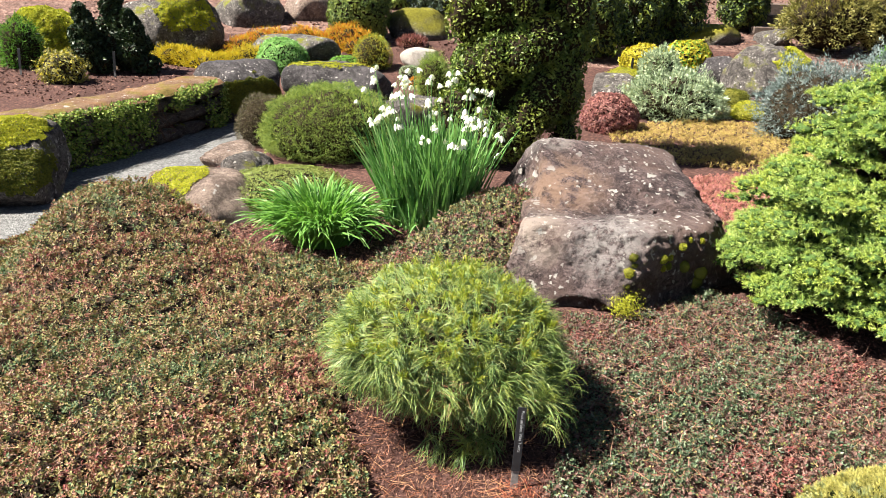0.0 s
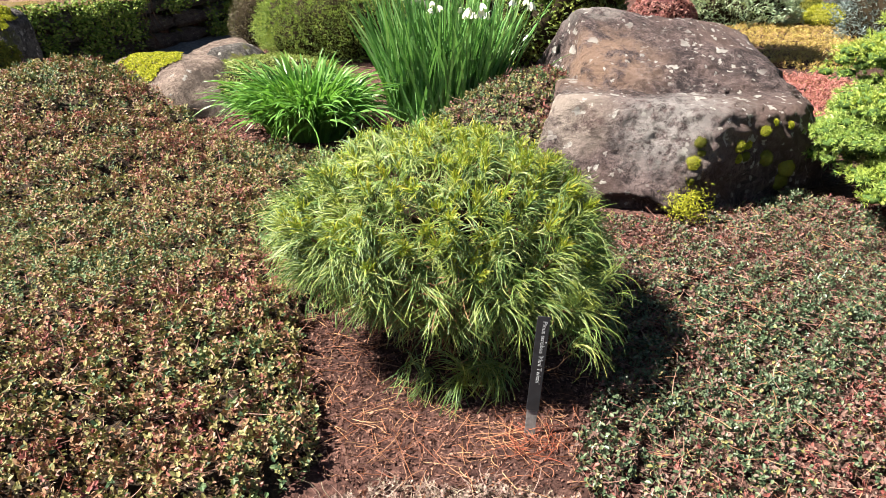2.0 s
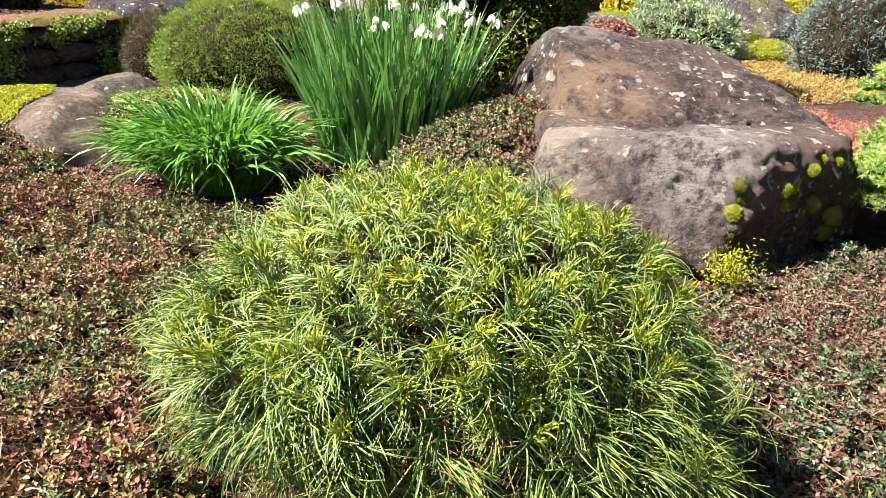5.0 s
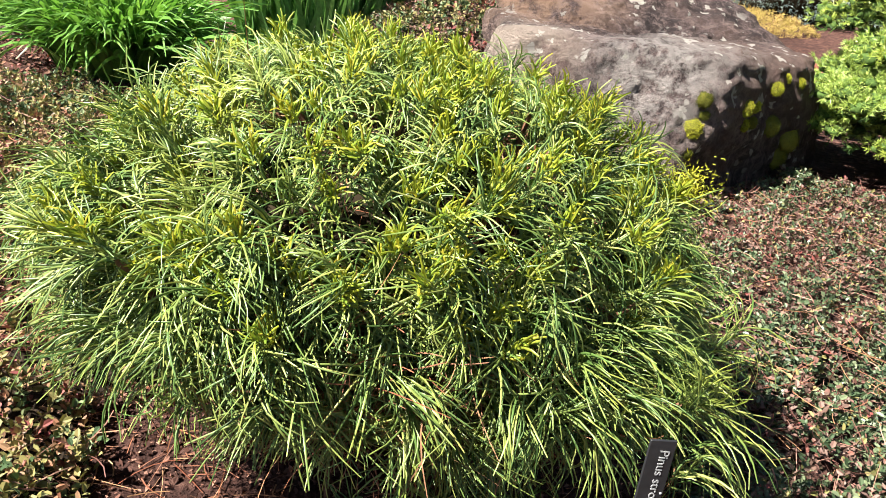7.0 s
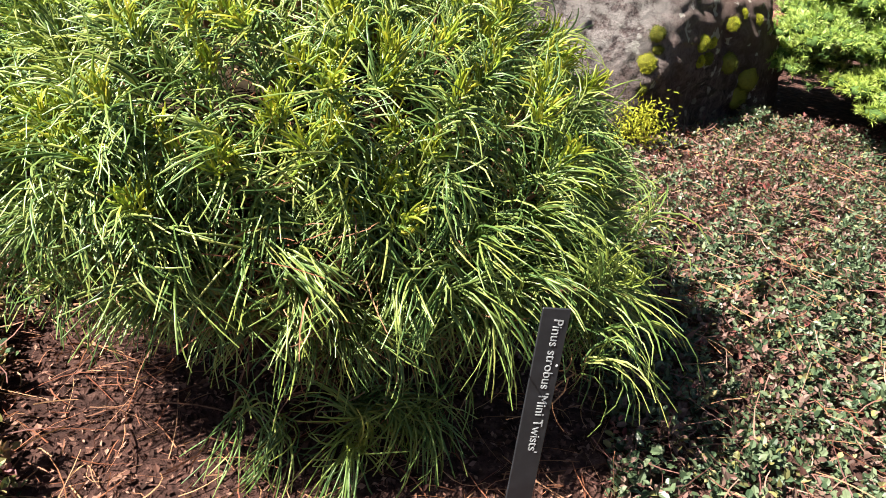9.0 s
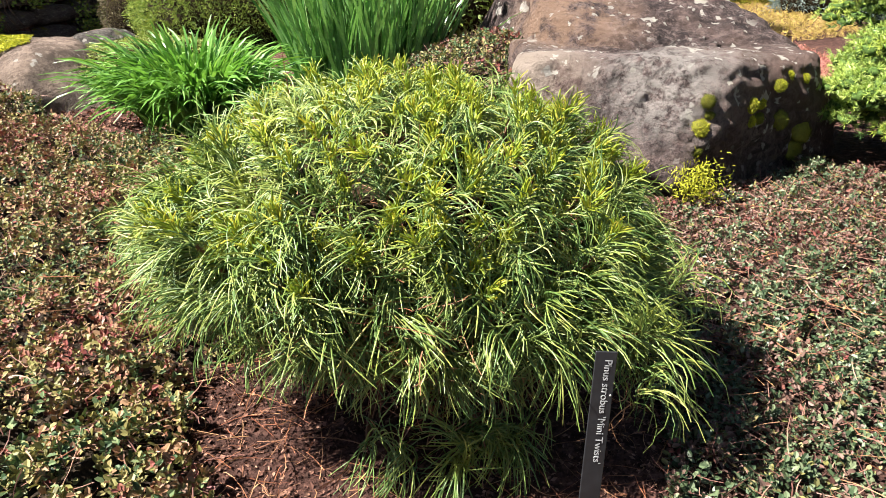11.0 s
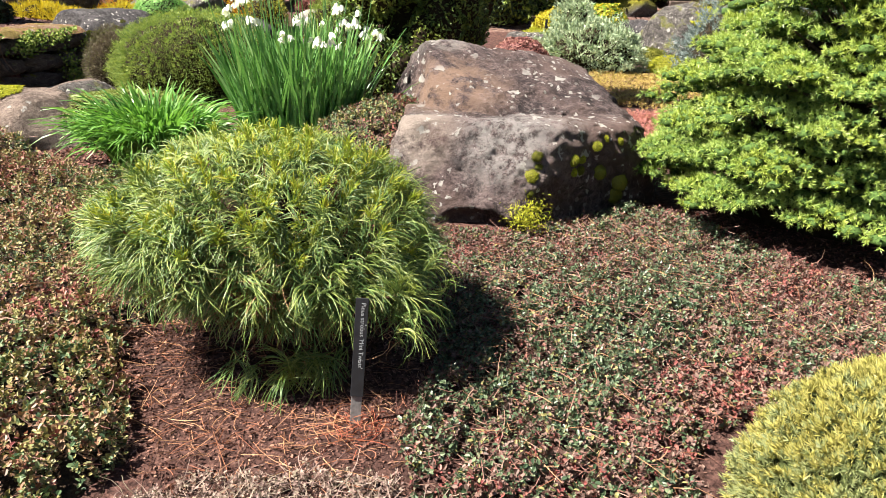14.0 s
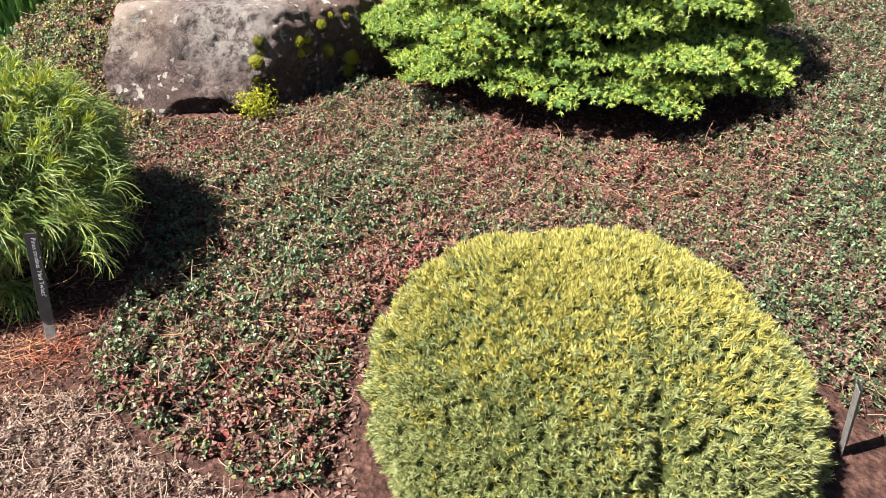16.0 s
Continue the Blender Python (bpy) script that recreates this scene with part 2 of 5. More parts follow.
def leaflets(pos, normal, length, width, fold=0.25, oval=False, way=None):
    """Small folded leaves, facing along their normals: two faces each, or four for rounder ones."""
    n = len(pos)
    if way is None:
        way = np.cross(normal, rng.normal(size=(n, 3)))
    else:
        way = way - normal * (way * normal).sum(1, keepdims=True)
    a = unit(way)
    b = np.cross(normal, a)
    L, Wd = np.reshape(length, (-1, 1)), np.reshape(width, (-1, 1))
    lift = normal * Wd * fold
    i = np.arange(n)[:, None]
    if oval:
        l1, l2 = -a * L * 0.20, a * L * 0.26
        v = np.stack([pos - a * L * 0.5, pos - b * Wd * 0.48 + lift + l1, pos - b * Wd * 0.42 + lift + l2, pos + a * L * 0.5, pos + b * Wd * 0.42 + lift + l2, pos + b * Wd * 0.48 + lift + l1], 1)
        f = np.concatenate([i * 6 + [0, 1, 2, 3], i * 6 + [0, 3, 4, 5]], 1).reshape(-1, 4)
        return v.reshape(-1, 3), f
    v = np.stack([pos - a * L * 0.5, pos - b * Wd * 0.5 + lift + a * L * 0.05, pos + a * L * 0.5, pos + b * Wd * 0.5 + lift + a * L * 0.05], 1)
    f = np.concatenate([i * 4 + [0, 1, 2], i * 4 + [0, 2, 3]], 1).reshape(-1, 3)
    return v.reshape(-1, 3), f


def tube(points, radii, sides=7):
    """A tapering tube along points."""
    pts = np.asarray(points, float)
    tang = unit(np.gradient(pts, axis=0))
    ref = np.where(np.abs(tang[:, 2:3]) > 0.9, [[1.0, 0, 0]], [[0, 0, 1.0]])
    a = unit(np.cross(tang, ref))
    b = np.cross(tang, a)
    ang = np.linspace(0, 2 * np.pi, sides, endpoint=False)
    ring = a[:, None] * np.cos(ang)[None, :, None] + b[:, None] * np.sin(ang)[None, :, None]
    v = (pts[:, None] + ring * np.reshape(radii, (-1, 1, 1))).reshape(-1, 3)
    f = [[i * sides + j, i * sides + (j + 1) % sides, (i + 1) * sides + (j + 1) % sides, (i + 1) * sides + j] for i in range(len(pts) - 1) for j in range(sides)]
    return v, np.array(f)


def merged(pieces):
    vs, fs, off = [], [], 0
    for v, f in pieces:
        vs.append(v)
        fs.append(np.asarray(f) + off)
        off += len(v)
    return np.concatenate(vs), np.concatenate(fs)


def wave(p, scale, seed=0.0):
    """Cheap smooth noise of rows of points, about -1 to 1."""
    p = np.asarray(p, float) * scale + seed * 7.31
    x, y = p[:, 0], p[:, 1]
    z = p[:, 2] if p.shape[1] > 2 else np.zeros(len(p))
    r = np.sin(1.7 * x + 2.1 * np.sin(0.9 * y + 0.4 * z)) + np.sin(1.3 * y + 1.9 * np.sin(1.1 * z + 0.7 * x)) + np.sin(1.5 * z + 2.3 * np.sin(0.8 * x - 0.6 * y))
    r2 = np.sin(3.7 * x - 2.9 * y + 1.3 * z + 2 * np.sin(1.9 * y)) + np.sin(3.1 * y + 3.3 * z - 1.7 * x)
    return (r + 0.5 * r2) / 4


def sphere_dirs(n, low=-1.0):
    """Evenly spread directions with z above low."""
    i = np.arange(n) + 0.5
    z = 1 - (1 - low) * i / n
    r = np.sqrt(np.maximum(0, 1 - z * z))
    a = i * 2.399963
    return np.stack([r * np.cos(a), r * np.sin(a), z], 1)


def ico(sub):
    bm = bmesh.new()
    bmesh.ops.create_icosphere(bm, subdivisions=sub, radius=1.0)
    v = np.array([q.co for q in bm.verts])
    f = np.array([[q.index for q in t.verts] for t in bm.faces])
    bm.free()
    return v, f


ICO = {k: ico(k) for k in (3, 4, 5, 6, 7)}


def inside(px, py, poly):
    """Which points lie inside a polygon."""
    res = np.zeros(len(px), bool)
    j = len(poly) - 1
    for i in range(len(poly)):
        (xi, yi), (xj, yj) = poly[i], poly[j]
        cross = (yi > py) != (yj > py)
        res ^= cross & (px < (xj - xi) * (py - yi) / (yj - yi + 1e-12) + xi)
        j = i
    return res


def smooth01(t):
    t = np.clip(t, 0, 1)
    return t * t * (3 - 2 * t)


# ---- the ground ----
WALL_LINE = [(-5.6, 0.2), (-4.6, 1.6), (-3.98, 2.7), (-3.66, 3.75), (-3.36, 4.6), (-3.17, 5.5), (-3.0, 6.3)]
PATH_EDGE = [(-4.2, -0.6), (-3.3, 0.9), (-2.85, 1.9), (-2.5, 2.8), (-2.35, 3.5), (-2.42, 4.6), (-2.45, 5.4), (-2.3, 6.0)]


def along(line, y):
    return np.interp(y, [p[1] for p in line], [p[0] for p in line])


def ground_z(x, y):
    x, y = np.asarray(x, float), np.asarray(y, float)
    z = 0.055 * smooth01((y - 0.1) / 1.6) + 0.05 * smooth01((y - 2.0) / 3.0)
    z = z + 0.115 * np.maximum(0, y - 6.6) ** 1.08 * (1 - 0.3 * smooth01((x - 1) / 6)) + 0.02 * np.maximum(0, np.abs(x) - 4)
    wl, pe = along(WALL_LINE, y), along(PATH_EDGE, y)
    near = smooth01((6.9 - y) / 0.9)
    on_path = smooth01((pe + 0.16 - x) / 0.24) * near
    z = z * (1 - on_path) - 0.17 * on_path
    up = smooth01((wl - 0.10 - x) / 0.10) * smooth01((7.4 - y) / 1.0)
    terrace = 0.30 + 0.03 * np.maximum(0, wl - x)
    z = z * (1 - up) + np.maximum(terrace, z) * up
    return z + 0.008 * wave(np.stack([x, y], -1).reshape(-1, 2), 5.0).reshape(x.shape) + 0.03 * wave(np.stack([x, y], -1).reshape(-1, 2), 0.9).reshape(x.shape) * smooth01((y - 6) / 4)


def gz(x, y):
    return float(ground_z(np.array([x]), np.array([y]))[0])


def grid_mesh(xs, ys, height):
    X, Yy = np.meshgrid(xs, ys)
    v = np.stack([X.ravel(), Yy.ravel(), height(X.ravel(), Yy.ravel())], 1)
    nx = len(xs)
    i = (np.arange(len(ys) - 1)[:, None] * nx + np.arange(nx - 1)[None]).ravel()
    return v, np.stack([i, i + 1, i + nx + 1, i + nx], 1)


xs = np.concatenate([[-900, -300, -100, -40, -20, -14, -10, -8], np.arange(-7, 6.01, 0.10), [7, 8, 10, 14, 20, 40, 100, 300, 900]])
ys = np.concatenate([[-900, -300, -100, -40, -20, -10, -6, -4, -3], np.arange(-2.4, 8, 0.10), np.arange(8, 20, 0.4), [21, 24, 30, 40, 60, 100, 300, 900]])


def far_ground(x, y):
    return ground_z(np.clip(x, -14, 14), np.clip(y, -6, 20))


gv, gf = grid_mesh(xs, ys, far_ground)
ground = solid("ground", gv, gf, M_MULCH, smooth=True)
cen = gv[gf].mean(1)
ground.data.materials.append(M_HILL)
idx = (cen[:, 1] + 0.5 * np.sin(cen[:, 0] * 1.7) > 8.6).astype(np.int32)
ground.data.polygons.foreach_set("material_index", idx)
tagged(ground, "dark brown bark mulch soil of a rock garden, rising to a hillside", "ground", kind="structure")

# gravel path
py_ = np.arange(-0.6, 6.6, 0.12)
rows_ = []
for y in py_:
    a, b = float(along(WALL_LINE, y)) - 0.05, float(along(PATH_EDGE, y)) + 0.12
    rows_.append([(a + (b - a) * k / 8, y, -0.146 + 0.004 * math.sin(9 * y + 5 * k)) for k in range(9)])
pv = np.array(rows_).reshape(-1, 3)
ii = (np.arange(len(py_) - 1)[:, None] * 9 + np.arange(8)[None]).ravel()
path_ob = solid("path", pv, np.stack([ii, ii + 1, ii + 10, ii + 9], 1), M_GRAVEL, smooth=True)
tagged(path_ob, "grey fine gravel path beside a low stone wall", "path", kind="structure")


# ---- rocks ----
def stone_points(d, blocks, round_=14.0, rough=0.02, seed=1.0, lumps=0.03, niche=None):
    """Points of a stone in the directions d: the union of blocks, each bounded by planes (normal, distance) round one inner point."""
    best = np.zeros(len(d))
    for planes in blocks:
        inv = np.zeros(len(d))
        for nrm, dist in planes:
            k = d @ np.asarray(nrm, float) / np.linalg.norm(nrm) / dist
            inv += np.maximum(k, 0) ** round_
        best = np.maximum(best, inv ** (-1 / round_))
    p = d * best[:, None]
    if niche is not None:
        off = np.abs(p - np.asarray(niche[0])) / np.asarray(niche[1])
        p = p * (1 - niche[2] * smooth01((1.35 - np.sqrt((off**2).sum(1)) - 0.12 * wave(p, 16.0, 9)) / 0.55))[:, None]
    p = p * (1 + lumps * wave(p, 4.0, seed) / np.maximum(best, 0.1))[:, None]
    p = p * (1 + 0.45 * lumps * np.abs(wave(p, 9.0, seed + 5)) / np.maximum(best, 0.1))[:, None]
    fine = 0.5 * wave(p, 14.0, seed + 1) + 0.3 * wave(p, 33.0, seed + 2) + 0.2 * wave(p, 71.0, seed + 3)
    return p + d * (rough * fine)[:, None]


def rock_shape(blocks, sub=5, round_=14.0, rough=0.02, seed=1.0, lumps=0.03, niche=None):
    d, f = ICO[sub]
    return stone_points(d, blocks, round_, rough, seed, lumps, niche), f


def random_planes(r, sx, sy, sz, n=16):
    out = [((0, 0, 1), sz), ((0, 0, -1), sz)]
    for dr in sphere_dirs(n):
        dr = unit(dr + r.normal(size=3) * 0.28)
        out.append((dr, math.sqrt((sx * dr[0]) ** 2 + (sy * dr[1]) ** 2 + (sz * dr[2]) ** 2) * r.uniform(0.82, 1.05)))
    return out


def rock(at, size, material, label, seed, sub=4, rough=0.02, round_=16.0, turn=0.0, name="rock"):
    """A loose garden stone, sunk a little into the ground. at: x, y and the height of its middle."""
    r = np.random.default_rng(seed)
    v, f = rock_shape([random_planes(r, *size)], sub, round_, rough, seed, 0.05 * min(size))
    c, s = math.cos(radians(turn)), math.sin(radians(turn))
    v = v @ np.array([[c, s, 0], [-s, c, 0], [0, 0, 1]])
    ob = solid(name, v, f, material, smooth=True)
    ob.location = at
    return tagged(ob, label, "rock")


BC = np.array([0.52, 1.85, 0.16])


def plane(px, py, pz, nx, ny, nz):
    nrm = np.array([nx, ny, nz], float)
    nrm /= np.linalg.norm(nrm)
    return nrm, float(nrm @ (np.array([px, py, pz]) - BC))


lower = [
    plane(0.5, 1.45, 0.392, 0.02, 0.05, 1),
    plane(0.51, 1.29, 0.23, -0.14, -0.79, 0.48),
    plane(0.52, 1.285, 0.23, 0.54, -0.85, 0.04),
    plane(0.11, 1.17, 0.0, -0.1, -0.8, -0.42),
    plane(0.02, 1.50, 0.37, -0.95, 0.06, 0.26),
    plane(0.945, 1.75, 0.3, 1, 0.02, 0.16),
    plane(0.5, 2.4, 0.1, 0, 1, 0.2),
    plane(0.5, 1.8, -0.15, 0, 0, -1),
    plane(0.90, 1.52, 0.345, 0.42, -0.45, 0.8),
]
upper = [
    plane(0.38, 2.38, 0.585, 0.03, 0.22, 1),
    plane(0.42, 1.95, 0.485, 0.10, -0.36, 0.93),
    plane(0.74, 2.30, 0.522, 0.36, -0.08, 0.93),
    plane(0.93, 2.10, 0.425, 0.72, -0.12, 0.68),
    plane(0.055, 2.15, 0.50, -0.84, -0.28, 0.36),
    plane(0.99, 2.1, 0.33, 1, 0.1, 0.2),
    plane(0.5, 2.75, 0.3, 0, 1, 0.35),
    plane(0.5, 1.8, -0.15, 0, 0, -1),
    plane(0.28, 1.74, 0.40, -0.30, -0.85, 0.5),
    plane(0.52, 1.305, 0.23, 0.54, -0.85, 0.04),
    plane(0.51, 1.31, 0.23, -0.14, -0.79, 0.48),
    plane(0.90, 1.55, 0.345, 0.42, -0.45, 0.8),
    plane(0.14, 2.45, 0.5, -0.6, 0.5, 0.6),
]
BOULDER = dict(blocks=[lower, upper], round_=30.0, rough=0.034, seed=3.0, lumps=0.030, niche=(np.array([0.31, 1.20, 0.0]) - BC, (0.14, 0.25, 0.09), 0.11))
v, f = rock_shape(sub=7, **BOULDER)
boulder = solid("boulder", v, f, M_BOULDER, smooth=True)
boulder.location = BC
tagged(boulder, "large brown sandstone boulder with pale lichen spots and a ledge", "boulder")


# ---- mats of low ground cover ----
LEFT_MAT = [(-0.40, -1.0), (-0.47, -0.28), (-0.42, -0.16), (-0.48, 0.01), (-0.59, 0.20), (-0.62, 0.36), (-0.50, 0.55), (-0.35, 0.85), (0.05, 1.02), (0.12, 1.25), (-0.05, 1.42), (-0.55, 1.52),
            (-0.9, 1.60), (-1.2, 1.54), (-1.52, 1.70), (-1.85, 1.95), (-2.2, 2.25), (-2.7, 2.38), (-3.05, 1.9), (-3.5, 1.0), (-4.2, -0.3), (-4.2, -1.0)]
RIGHT_MAT = [(0.16, 0.2), (0.09, -0.06), (0.13, -0.22), (0.28, -0.38), (0.45, -0.52), (0.58, -0.55), (0.64, -0.3), (0.70, -0.1), (0.80, 0.02), (1.05, 0.1), (1.38, 0.03), (1.58, -0.12), (1.66, -0.35), (1.73, -0.62), (1.7, -1.3), (3.2, -1.3),
             (4.6, 0.6), (4.6, 3.0), (3.0, 2.2), (2.65, 1.2), (2.3, 0.82), (1.95, 0.79), (1.68, 0.83), (1.44, 0.90), (1.32, 1.08), (1.20, 1.28), (1.06, 1.42), (0.9, 1.50), (0.42, 1.20), (0.1, 1.25), (-0.05, 1.02), (0.1, 0.8), (0.2, 0.5)]
KNOLL_MAT = [(-0.80, 1.40), (-0.35, 1.25), (0.10, 1.28), (0.14, 1.55), (0.14, 1.8), (0.18, 2.2), (0.10, 2.65), (-0.2, 2.5), (-0.45, 2.05), (-0.72, 1.75)]


def left_top(x, y):
    z = ground_z(np.maximum(x, -2.9), y) + 0.035 + 0.035 * smooth01((0.7 - y) / 0.4) + 0.055 * smooth01((-0.55 - x) / 0.6) * smooth01((1.9 - y) / 0.8)
    z += 0.27 * np.exp(-(((x + 2.2) / 0.62) ** 2 + ((y - 1.75) / 0.62) ** 2)) - 0.34 * smooth01((-2.35 - x + 0.25 * (1.9 - y)) / 0.75)
    return z + 0.018 * wave(np.stack([x, y], 1), 9.0) + 0.036 * wave(np.stack([x, y], 1), 26.0, 2) + 0.014 * wave(np.stack([x, y], 1), 60.0, 4)


def right_top(x, y):
    return ground_z(x, y) + 0.028 + 0.014 * wave(np.stack([x, y], 1), 9.0, 5) + 0.015 * wave(np.stack([x, y], 1), 28.0, 3) + 0.009 * wave(np.stack([x, y], 1), 62.0, 1) + 0.05 * smooth01((x - 1.6) / 1.5) - 0.065 * np.exp(-(((x - 0.26) / 0.34) ** 2 + ((y - 1.2) / 0.22) ** 2))


def knoll_top(x, y):
    z = ground_z(x, y) + 0.03 + 0.29 * np.exp(-(((x + 0.06) / 0.42) ** 2 + ((y - 2.0) / 0.50) ** 2))
    return z + 0.014 * wave(np.stack([x, y], 1), 10.0, 8)


def edge_distance(q, poly):
    """How far each point lies from a polygon's outline."""
    best = np.full(len(q), 9.0)
    for a, b in zip(np.array(poly), np.roll(np.array(poly), -1, 0)):
        ab = b - a
        t = np.clip(((q - a) @ ab) / (ab @ ab), 0, 1)
        best = np.minimum(best, np.hypot(*(q - a - t[:, None] * ab).T))
    return best


def mat_of_leaves(name, poly, top, count, leaf, materials, twig_mat, label, near, twigs=3000, fall=1.3, oval=0.65, relief=1.0, seen=None, per=7):
    """Low creeping cover: a dark tangled base and, standing on it, small sprigs with their leaves set round them."""
    root = thing(name, label, "ground cover", kind="stuff")
    px, py = np.array(poly).T
    gx, gy = np.arange(px.min(), px.max() + 0.03, 0.03), np.arange(py.min(), py.max() + 0.03, 0.03)
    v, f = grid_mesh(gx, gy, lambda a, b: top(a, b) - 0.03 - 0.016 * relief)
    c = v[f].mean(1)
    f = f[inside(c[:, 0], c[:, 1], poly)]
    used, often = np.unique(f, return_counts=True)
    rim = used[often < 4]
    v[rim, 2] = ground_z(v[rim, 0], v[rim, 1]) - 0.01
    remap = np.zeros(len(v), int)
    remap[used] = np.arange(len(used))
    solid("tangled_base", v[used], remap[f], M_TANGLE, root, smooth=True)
    n = count // per
    pts, have = [], 0
    while have < n:
        q = np.stack([rng.uniform(px.min(), px.max(), 100000), rng.uniform(py.min(), py.max(), 100000)], 1)
        d = np.hypot(q[:, 0] - near[0], q[:, 1] - near[1])
        keep = inside(q[:, 0] + 0.012 * wave(q, 30, 4), q[:, 1] + 0.012 * wave(q, 27, 6), poly) & (rng.random(len(q)) < np.clip(1.25 - d / fall * 0.42, 0.22, 1))
        keep &= rng.random(len(q)) < np.clip(1.0 + 1.1 * wave(q, 38, 9), 0.25, 1)
        if seen is not None:
            keep &= seen(q[:, 0], q[:, 1]) | (rng.random(len(q)) < 0.12)
        pts.append(q[keep])
        have += keep.sum()
    q = np.concatenate(pts)[:n]
    d = np.hypot(q[:, 0] - near[0], q[:, 1] - near[1])
    grow = np.clip(0.9 + 0.11 * d, 1, 1.3)
    low = ground_z(q[:, 0], q[:, 1])
    high = top(q[:, 0], q[:, 1]) + relief * (0.016 * wave(q, 38, 9) + rng.uniform(-0.020, 0.012, n))
    rise = smooth01(edge_distance(q, poly) / 0.05)
    z = low + np.maximum(high - low, 0.008) * (0.35 + 0.65 * np.maximum(rise, rng.random(n) ** 2))
    e = 0.03
    slope = np.stack([top(q[:, 0] - e, q[:, 1]) - top(q[:, 0] + e, q[:, 1]), top(q[:, 0], q[:, 1] - e) - top(q[:, 0], q[:, 1] + e), np.full(n, 2 * e)], 1)
    axis = unit(unit(slope) + rng.normal(size=(n, 3)) * 0.42)
    kind = rng.random(n) * 0.8 + 0.35 * wave(q, 4.0, 3) + 0.25 * wave(q, 13.0, 5)
    # leaves of each sprig, wound round its axis
    k = np.repeat(np.arange(n), per)
    i = np.tile(np.arange(per), n)
    m = len(k)
    ax = axis[k]
    ref = unit(np.cross(ax, [0.31, 0.95, 0.1]))
    ang = i * 2.399963 + rng.uniform(0, 6.28, n)[k] + rng.normal(size=m) * 0.3
    rad = ref * np.cos(ang)[:, None] + np.cross(ax, ref) * np.sin(ang)[:, None]
    size = leaf * rng.uniform(0.7, 1.3, m) * grow[k]
    hgt = i / (per - 1)
    way = unit(rad + ax * (0.05 + 0.75 * hgt)[:, None] + rng.normal(size=(m, 3)) * 0.15)
    pos = np.column_stack([q, z])[k] + ax * ((hgt - 0.75) * leaf * 2.0)[:, None] + way * (size * (0.62 - 0.25 * hgt))[:, None]
    nrm = unit(ax * 1.1 - rad * (0.2 + 0.6 * hgt)[:, None] + rng.normal(size=(m, 3)) * 0.28)
    tone = kind[k] + rng.normal(size=m) * 0.13
    which = np.digitize(tone, np.quantile(tone, np.cumsum([v[1] for v in materials])[:-1]))
    close = d[k] < oval
    for j, (mt, share, lab) in enumerate(materials):
        for part_of, round_leaf in (((which == j) & close, True), ((which == j) & ~close, False)):
            if part_of.any():
                solid("leaves", *leaflets(pos[part_of], nrm[part_of], size[part_of], size[part_of] * 0.62, 0.22, round_leaf, way[part_of]), mt, root, lab)
    pick = rng.integers(0, m, twigs)
    tw = unit(np.column_stack([rng.normal(size=(twigs, 2)), rng.normal(size=twigs) * 0.22]))
    solid("twigs", *blades(pos[pick], tw, rng.uniform(0.02, 0.07, twigs), np.full(twigs, 0.0018), rng.normal(size=(twigs, 3)) * 0.25, 3, 0.6), twig_mat, root)
    return root


M_LEAF_OLIVE = leaf_material("olive_small_leaves", [(0.075, 0.075, 0.028), (0.15, 0.145, 0.05), (0.23, 0.21, 0.085), (0.33, 0.27, 0.13)], 0.12, 0.55, 0.25)
M_LEAF_GREEN = leaf_material("green_small_leaves", [(0.028, 0.055, 0.025), (0.06, 0.105, 0.045), (0.11, 0.155, 0.072), (0.17, 0.21, 0.10)], 0.12, 0.55, 0.25)
M_LEAF_DEEP = leaf_material("deep_green_leaves", [(0.022, 0.042, 0.020), (0.05, 0.082, 0.040), (0.095, 0.13, 0.068), (0.15, 0.18, 0.105)], 0.10, 0.42, 0.4)
M_LEAF_BROWN = leaf_material("brown_winter_leaves", [(0.062, 0.034, 0.029), (0.125, 0.075, 0.060), (0.19, 0.125, 0.105), (0.145, 0.068, 0.056)], 0.1, 0.55, 0.25)
M_LEAF_BRONZE = leaf_material("bronze_winter_leaves", [(0.11, 0.060, 0.036), (0.21, 0.12, 0.068), (0.29, 0.18, 0.105), (0.25, 0.10, 0.062)], 0.1, 0.5, 0.3)
M_LEAF_KHAKI = leaf_material("khaki_small_leaves", [(0.095, 0.092, 0.032), (0.18, 0.17, 0.058), (0.26, 0.23, 0.09), (0.31, 0.26, 0.12)], 0.12, 0.5, 0.3)
M_LEAF_RED = leaf_material("red_winter_leaves", [(0.12, 0.030, 0.032), (0.23, 0.07, 0.062), (0.29, 0.13, 0.105)], 0.15, 0.55, 0.25)
M_TWIG = leaf_material("reddish_twigs", [(0.11, 0.045, 0.04), (0.20, 0.095, 0.075), (0.34, 0.20, 0.15)], 0.0, 0.6, 0.3)

